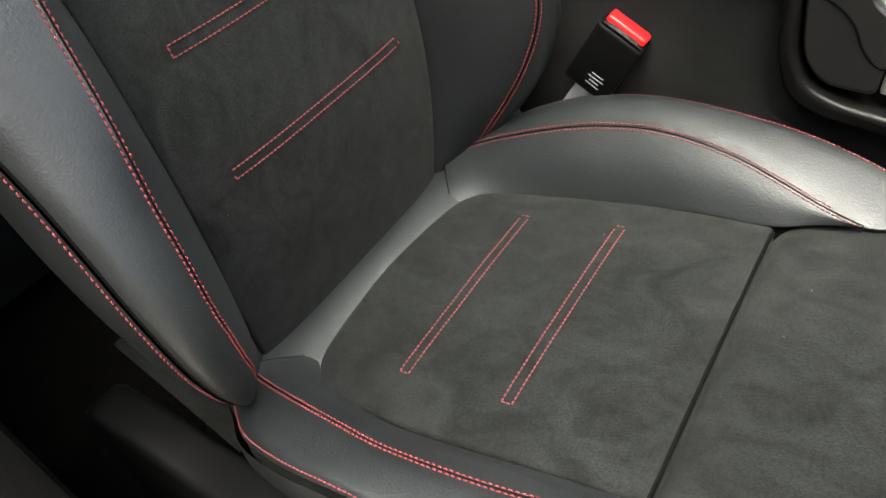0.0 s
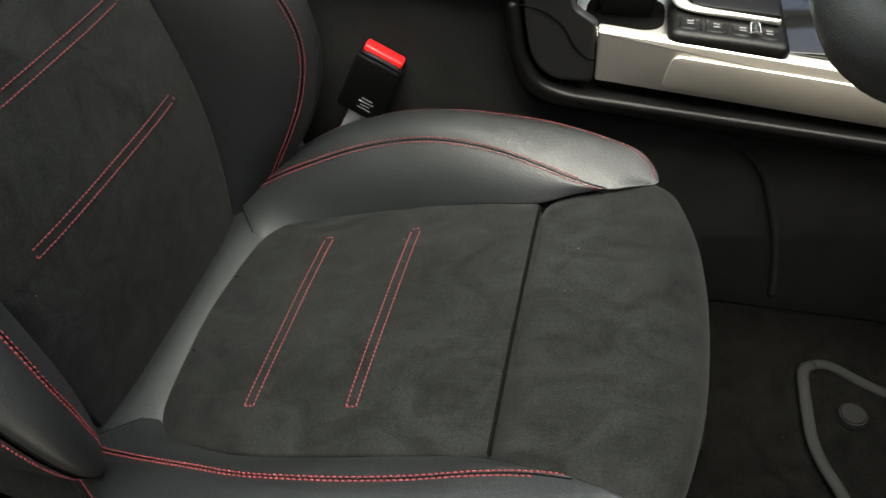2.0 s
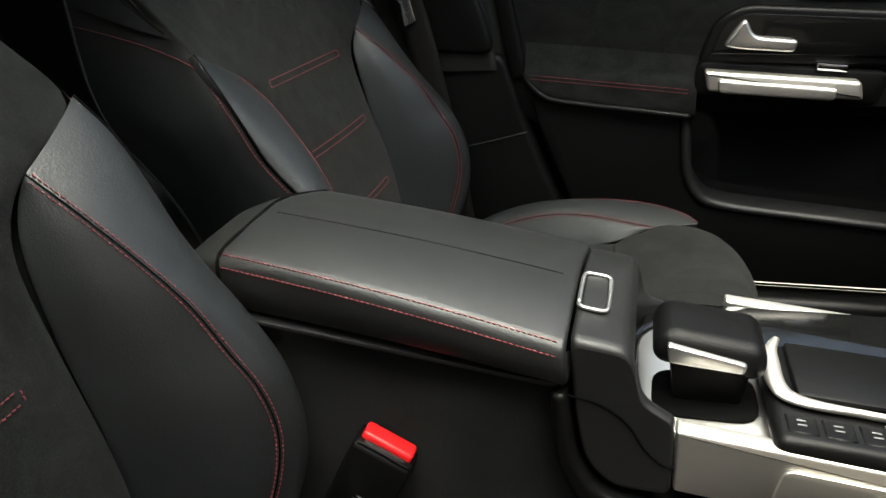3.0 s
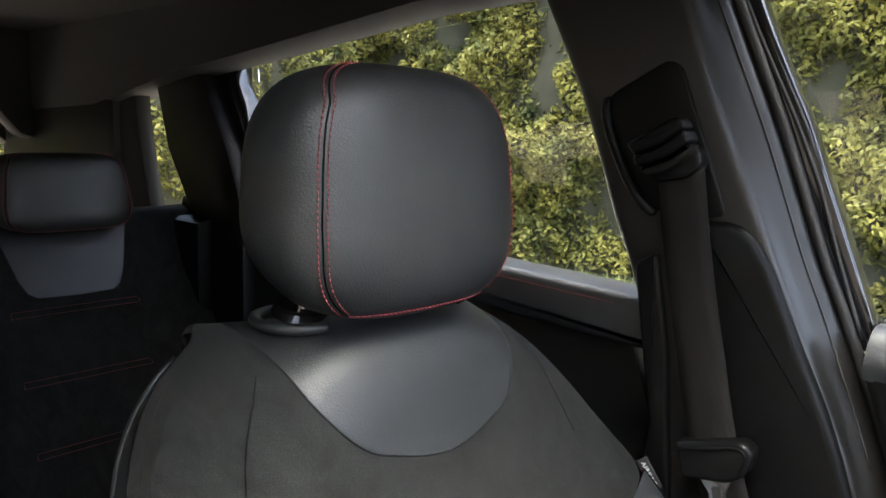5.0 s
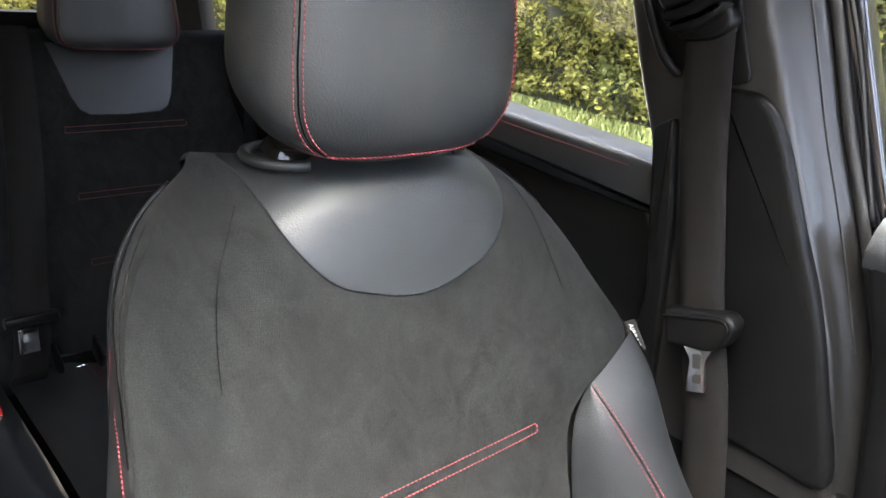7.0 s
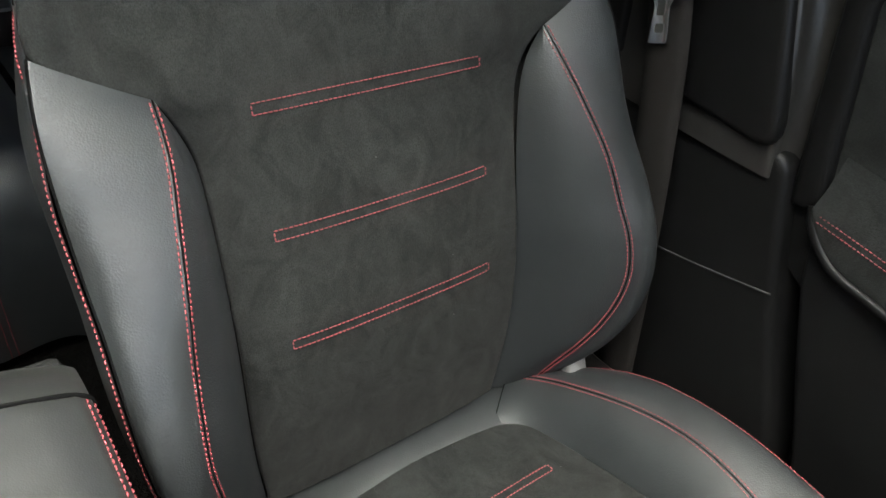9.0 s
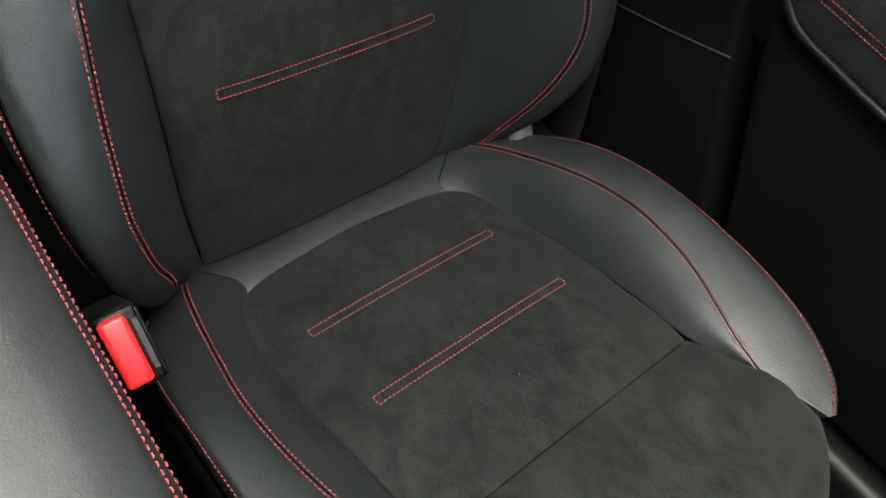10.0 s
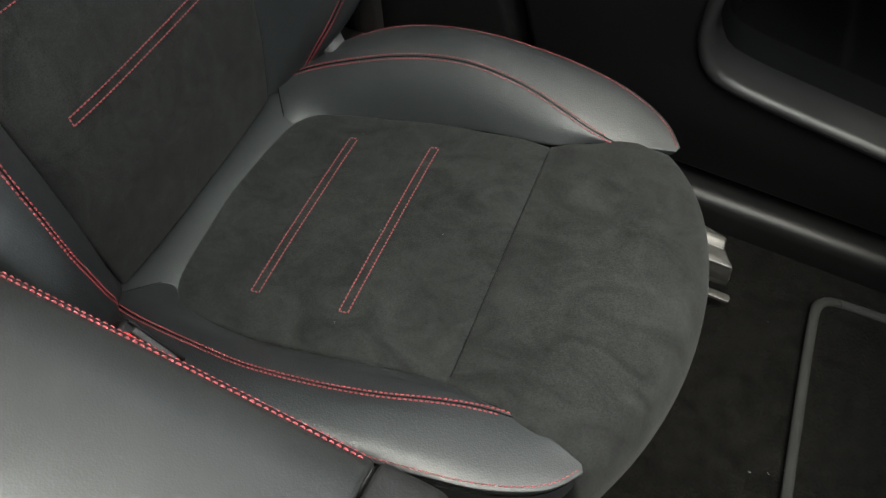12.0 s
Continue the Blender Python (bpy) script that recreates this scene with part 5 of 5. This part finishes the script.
for nm, o, y, m in (("guide_cap", [(-0.264, 1.063), (-0.217, 1.090), (-0.209, 1.089), (-0.204, 1.0805), (-0.228, 1.064), (-0.255, 1.053)], 0.996, PLASTIC),
                    ("guide_band", [(-0.2545, 1.0515), (-0.228, 1.0625), (-0.2035, 1.079), (-0.1975, 1.068), (-0.217, 1.0535), (-0.2495, 1.0415)], 0.992, SOFT),
                    ("guide_lip", [(-0.249, 1.040), (-0.217, 1.052), (-0.197, 1.0665), (-0.2, 1.055), (-0.217, 1.040), (-0.238, 1.033)], 0.996, PLASTIC)):
    bm = prism(rounded(o, 0.004), y, 1.02, "y", 0.0035, 3)
    bmesh.ops.translate(bm, vec=-Vector(bo), verts=bm.verts)
    part(nm, bm, m, guide)
bm = prism(rounded([(-0.186, 0.777), (-0.122, 0.796), (-0.111, 0.788), (-0.117, 0.763), (-0.132, 0.752), (-0.177, 0.743)], [0.004, 0.008, 0.010, 0.012, 0.006, 0.006]), 0.990, 1.014, "y", 0.005, 3)
bmesh.ops.translate(bm, vec=-Vector(bo), verts=bm.verts)
tongue = part("belt_tongue", bm, PLASTIC, belt, "black plastic tongue holder")
tube("holder_edge", np.array([(-0.184, 0.9895, 0.771), (-0.152, 0.989, 0.781), (-0.124, 0.9895, 0.789), (-0.118, 0.9895, 0.784), (-0.121, 0.9895, 0.766)]) - bo, 0.0012, SOFT, tongue, n=6)
bm = prism(rounded([(-0.161, 0.747), (-0.129, 0.757), (-0.134, 0.740), (-0.126, 0.708), (-0.147, 0.700), (-0.150, 0.735)], 0.003), 0.9965, 0.9995, "y", 0.0009, 2)
bmesh.ops.translate(bm, vec=-Vector(bo), verts=bm.verts)
plate = part("tongue_plate", bm, CHROME, tongue, "bright steel tongue")
for o in ([(-0.148, 0.742), (-0.139, 0.745), (-0.1365, 0.731), (-0.1445, 0.728)], [(-0.143, 0.721), (-0.134, 0.724), (-0.1325, 0.716), (-0.1415, 0.713)]):
    bm = prism(rounded(o, 0.002), 0.9955, 0.9965, "y")
    bmesh.ops.translate(bm, vec=-Vector(bo), verts=bm.verts)
    part("tongue_slot", bm, RUBBER, plate)
plate = tagged(part("trim", prism(rounded([(-0.308, 1.113), (-0.301, 1.081), (-0.279, 1.032), (-0.249, 0.996), (-0.196, 0.992), (-0.171, 0.998), (-0.228, 1.141), (-0.243, 1.148)], [0.012, 0.02, 0.03, 0.02, 0.02, 0.01, 0.01, 0.01]), 1.0325, 1.05, "y", 0.0025, 3), SOFT), "plate in the pillar behind the belt guide", "trim", kind="structure")
tube("plate_rim", [(-0.308, 1.036, 1.112), (-0.308, 1.031, 1.100), (-0.303, 1.029, 1.081), (-0.277, 1.029, 1.029), (-0.259, 1.030, 1.004), (-0.245, 1.036, 0.993)], [0.002] + [0.0055] * 34 + [0.002], SOFT, plate, n=10, count=36)
part("lower_cover", prism(rounded([(-0.200, 0.990), (-0.164, 0.993), (-0.143, 0.982), (-0.124, 0.953), (-0.090, 0.88), (-0.055, 0.81), (-0.018, 0.70), (-0.004, 0.645), (-0.16, 0.655), (-0.19, 0.85)], [0.008, 0.02, 0.02, 0.05, 0.05, 0.05, 0.025, 0.03, 0.01, 0.05]), 1.0265, 1.05, "y", 0.009, 4), SOFT, pillar)
part("lower_cover_rear", prism(rounded([(-0.262, 0.94), (-0.238, 0.955), (-0.218, 0.85), (-0.20, 0.66), (-0.24, 0.66), (-0.232, 0.77)], 0.008), 1.028, 1.045, "y", 0.005, 3), SOFT, pillar)

# ---- floor mats ----


def floor_mat(points, label, knob=None):
    thing = tagged(part("floor_mat", prism(rounded(points, 0.03), FLOOR + 0.001, FLOOR + 0.008, "z", 0.002), CARPET), label, "floor mat", "floor mats")
    ring = [(a, b, FLOOR + 0.008) for a, b in rounded(points, 0.03)]
    tube("mat_binding", ring + [ring[0]], 0.0065, FELT, thing, "dark grey bound edge", n=8, count=200, flat=0.55)
    if knob:
        bm = bmesh.new()
        bmesh.ops.create_cone(bm, cap_ends=True, segments=28, radius1=0.017, radius2=0.013, depth=0.007, matrix=pose(*knob, FLOOR + 0.012))
        bmesh.ops.bevel(bm, geom=bm.edges[:], offset=0.0015, segments=2, affect="EDGES")
        part("mat_fastener", bm, PLASTIC, thing, "round black mat fastener")
    return thing


floor_mat([(0.535, 0.165), (0.535, 0.06), (0.565, 0.0), (0.56, -0.28), (1.05, -0.28), (1.05, 0.11), (0.62, 0.14), (0.56, 0.175)], "black carpet mat in the driver footwell", (0.578, 0.107))
floor_mat([(0.58, 0.98), (0.578, 0.50), (1.05, 0.50), (1.05, 0.96), (0.67, 0.985)], "black carpet mat in the passenger footwell")

# ---- rear bench ----


def rear_seat(y, label):
    thing = empty("back_seat", (-1.0, y, FLOOR), label, "car seat", "rear seats")
    o = np.array([-1.0, y, FLOOR])
    rows = []
    for (x, z), w in zip(crom([(-0.98, 0.40), (-1.03, 0.55), (-1.10, 0.72), (-1.16, 0.86), (-1.19, 0.91), (-1.23, 0.915), (-1.27, 0.88), (-1.28, 0.4)], 40), np.interp(np.arange(40), [0, 15, 20, 25, 39], [0.26, 0.26, 0.252, 0.245, 0.25])):
        rows.append([(x + 0.035 * max(0, abs(k) - 0.6) / 0.4 * (z < 0.8) - 0.03 * abs(k) ** 4, y + k * w, z) for k in np.linspace(-1, 1, 31)])
    sheet("back_cover", np.array(rows) - o, SUEDE, thing)

    def on(z, v):
        return np.array((np.interp(z, [0.40, 0.55, 0.72, 0.86], [-0.98, -1.03, -1.10, -1.16]) + 0.004, y + v, z)) - o
    for z0 in (0.57, 0.67, 0.77):
        stitch("stitched_bar", stripe_lines(on, z0, 0.10, 0.009), thing)
    rows = []
    for (x, z), w in zip(crom([(-0.98, 0.44), (-0.85, 0.455), (-0.65, 0.475), (-0.56, 0.47), (-0.53, 0.42), (-0.55, 0.20)], 30), [0.25] * 30):
        rows.append([(x, y + k * w, z + 0.03 * max(0, abs(k) - 0.55) / 0.45 - 0.05 * abs(k) ** 8) for k in np.linspace(-1, 1, 31)])
    g = np.array(rows) - o
    sheet("seat_cushion", g, LEATHER, thing)
    f = 1 if normals(g)[10, 15][2] > 0 else -1
    stitch("twin_stitching", [along(g, q, 0.0006, f) for q in (6.0, 6.5, 23.5, 24.0)], thing)
    rows = [[(np.interp(z, [0.72, 0.86, 0.9], [-1.10, -1.16, -1.18]) + 0.008, y + k * w, z) for k in np.linspace(-1, 1, 15)] for z, w in ((0.790, 0.0), (0.792, 0.058), (0.800, 0.072), (0.82, 0.082), (0.85, 0.090), (0.90, 0.104))]
    sheet("neck_patch", np.array(rows) - o, LEATHER, thing)
    headrest(thing, tuple(np.array((-1.16, y, 0.955)) - o), (0.04, 0.106, 0.062), -0.15, Matrix.Identity(4), True, 5.0, 0.80, "low black leather headrest", 1.5)
    return thing


rear_seat(0.80, "black suede and leather outer rear seat with low headrest")
rear_seat(0.29, "black suede and leather middle rear seat")
rear_seat(-0.22, "black suede and leather rear seat behind the driver")

# ---- steering wheel ----
wheel = empty("steering_wheel", (0.487, 0.0, 0.85), "black leather steering wheel on its column", "steering wheel")
m = Matrix.Rotation(radians(-65), 3, "Y")
ring = [m @ Vector((0.185 * math.cos(a), 0.185 * math.sin(a), 0)) for a in np.linspace(0, 2 * math.pi, 49)]
tube("rim", [tuple(p) for p in ring], 0.017, LEATHER, wheel, n=16, count=97, up=tuple(m @ Vector((0, 0, 1))))
bm = bmesh.new()
rbox(bm, (0.12, 0.16, 0.05), m.to_4x4() @ pose(0, 0, -0.02), 0.02, 3)
part("hub", bm, PLASTIC, wheel)
for a in (90, 270, 180):
    bm = bmesh.new()
    rbox(bm, (0.12, 0.035, 0.018), m.to_4x4() @ pose(0.115 * math.cos(radians(a)), 0.115 * math.sin(radians(a)), -0.01, 0, 0, a), 0.006, 2)
    part("spoke", bm, GLOSS, wheel)
tube("column", [(0.03, 0, -0.015), (0.2, 0, -0.09), (0.42, 0, -0.19)], 0.045, PLASTIC, wheel, n=16)

# ---- seat adjuster before the passenger seat ----
lever = empty("seat_lever", (0.43, 0.92, FLOOR), "grey folded sheet-metal seat bracket under the seat edge", "seat bracket")
lo = np.array([0.43, 0.92, FLOOR])
# bent strip: y, z, and where its free edge ends in x
FOLDS = [(0.972, 0.245, 0.405), (0.9445, 0.268, 0.432), (0.9330, 0.262, 0.434), (0.9105, 0.262, 0.4476), (0.9090, 0.246, 0.452), (0.9125, 0.222, 0.456)]
rows = []
for (y, z, x), (yb, zb, xb) in zip(FOLDS, FOLDS[1:]):
    for k in (0.05, 0.5, 0.95):
        rows.append((y + (yb - y) * k, z + (zb - z) * k, x + (xb - x) * k))
g = np.array([[(0.34, y, z), (x - 0.002, y, z), (x, y, z - 0.0008), (x - 0.002, y, z - 0.002), (0.34, y, z - 0.002)] for y, z, x in rows])
sheet("folded_plate", g - lo, BRACKET, lever, "folded grey metal plate", close=True)
# thin paler line along two of the folds
for y, z, x in FOLDS[2:4]:
    tube("fold_edge", np.array([(0.345, y - 0.001, z + 0.0002), (0.40, y - 0.001, z + 0.0002), (x - 0.0015, y - 0.001, z + 0.0002)]) - lo, 0.0012, HINGE, lever, "paler line along the fold", n=8)
bm = prism(rounded([(0.34, 0.9075), (0.470, 0.9075), (0.470, 0.9185), (0.34, 0.9185)], 0.004), 0.196, 0.2005, "z", 0.001)
bmesh.ops.translate(bm, vec=tuple(-lo), verts=bm.verts)
part("lower_flange", bm, BRACKET, lever)
bm = prism(rounded([(0.340, FLOOR), (0.372, FLOOR), (0.372, 0.246), (0.340, 0.246)], 0.004), 0.905, 0.955, "y", 0.003)
bmesh.ops.translate(bm, vec=tuple(-lo), verts=bm.verts)
part("foot", bm, PLASTIC, lever)

# ---- belts and anchors on the rear bench ----
rbelt = empty("rear_belt", (-0.95, 0.58, 0.5), "black rear seat belt with grey tongue before the bench", "seat belt")
ro = np.array([-0.95, 0.58, 0.5])
c = crom([(-1.13, 0.640, 0.93), (-1.05, 0.625, 0.84), (-0.97, 0.605, 0.74), (-0.92, 0.585, 0.62), (-0.895, 0.575, 0.53), (-0.90, 0.565, 0.46)], 30)
g = np.array([[p + np.array([t, q * 0.0235, 0.0]) for q, t in ((-1, 0), (0, 0), (1, 0), (1, 0.0014), (0, 0.0014), (-1, 0.0014))] for p in c]) - ro
sheet("webbing", g, WEB, rbelt, close=True)
bm = bmesh.new()
rbox(bm, (0.014, 0.070, 0.016), Matrix.Translation(-Vector(ro)) @ pose(-0.885, 0.575, 0.565, 0, 0, 0), 0.005, 2)
part("tongue_holder", bm, PLASTIC, rbelt)
bm = bmesh.new()
rbox(bm, (0.004, 0.026, 0.038), Matrix.Translation(-Vector(ro)) @ pose(-0.878, 0.567, 0.537, 0, 0, 0), 0.0015, 2)
rtongue = part("tongue_plate", bm, CHROME, rbelt, "bright steel tongue")
bm = bmesh.new()
rbox(bm, (0.002, 0.012, 0.012), Matrix.Translation(-Vector(ro)) @ pose(-0.8755, 0.567, 0.530), 0.0006, 1)
part("tongue_slot", bm, RUBBER, rtongue)
buckle((-0.838, 0.506, 0.455), 45, 0, "black rear belt buckle with red button on the bench")
anchor = empty("child_seat_anchor", (-0.93, 0.64, 0.44), "black plastic child seat anchor in the bench gap", "seat anchor")
bm = bmesh.new()
for k in (-1, 1):
    rbox(bm, (0.05, 0.008, 0.04), pose(0, k * 0.03, 0.02, 0, 20, 0), 0.003, 2)
rbox(bm, (0.05, 0.06, 0.008), pose(-0.004, 0, 0.004, 0, 20, 0), 0.003, 2)
part("frame", bm, PLASTIC, anchor)
bm = bmesh.new()
rbox(bm, (0.006, 0.016, 0.008), pose(0.012, 0, 0.012), 0.001, 1)
part("bar", bm, CHROME, anchor)

# lint on the carpet
rnd = np.random.RandomState(21)
n = 90
c = np.c_[rnd.uniform(0.38, 1.1, n), rnd.uniform(-0.3, 1.02, n), np.full(n, FLOOR + 0.0015)]
d = np.c_[rnd.randn(n, 2), np.zeros(n)]
d *= (0.0004 + 0.0016 * rnd.rand(n) ** 4)[:, None] / np.linalg.norm(d, axis=1, keepdims=True)
e = np.c_[-d[:, 1], d[:, 0], np.zeros(n)]
e *= (0.00035 / np.linalg.norm(e, axis=1))[:, None]
q = np.stack([c - d - e, c + d - e, c + d + e, c - d + e], 1)
tagged(mesh_object("lint", q.reshape(-1, 3), [tuple(range(4 * i, 4 * i + 4)) for i in range(n)], GREY), "tiny pale lint specks on the carpet", "lint", kind="stuff")
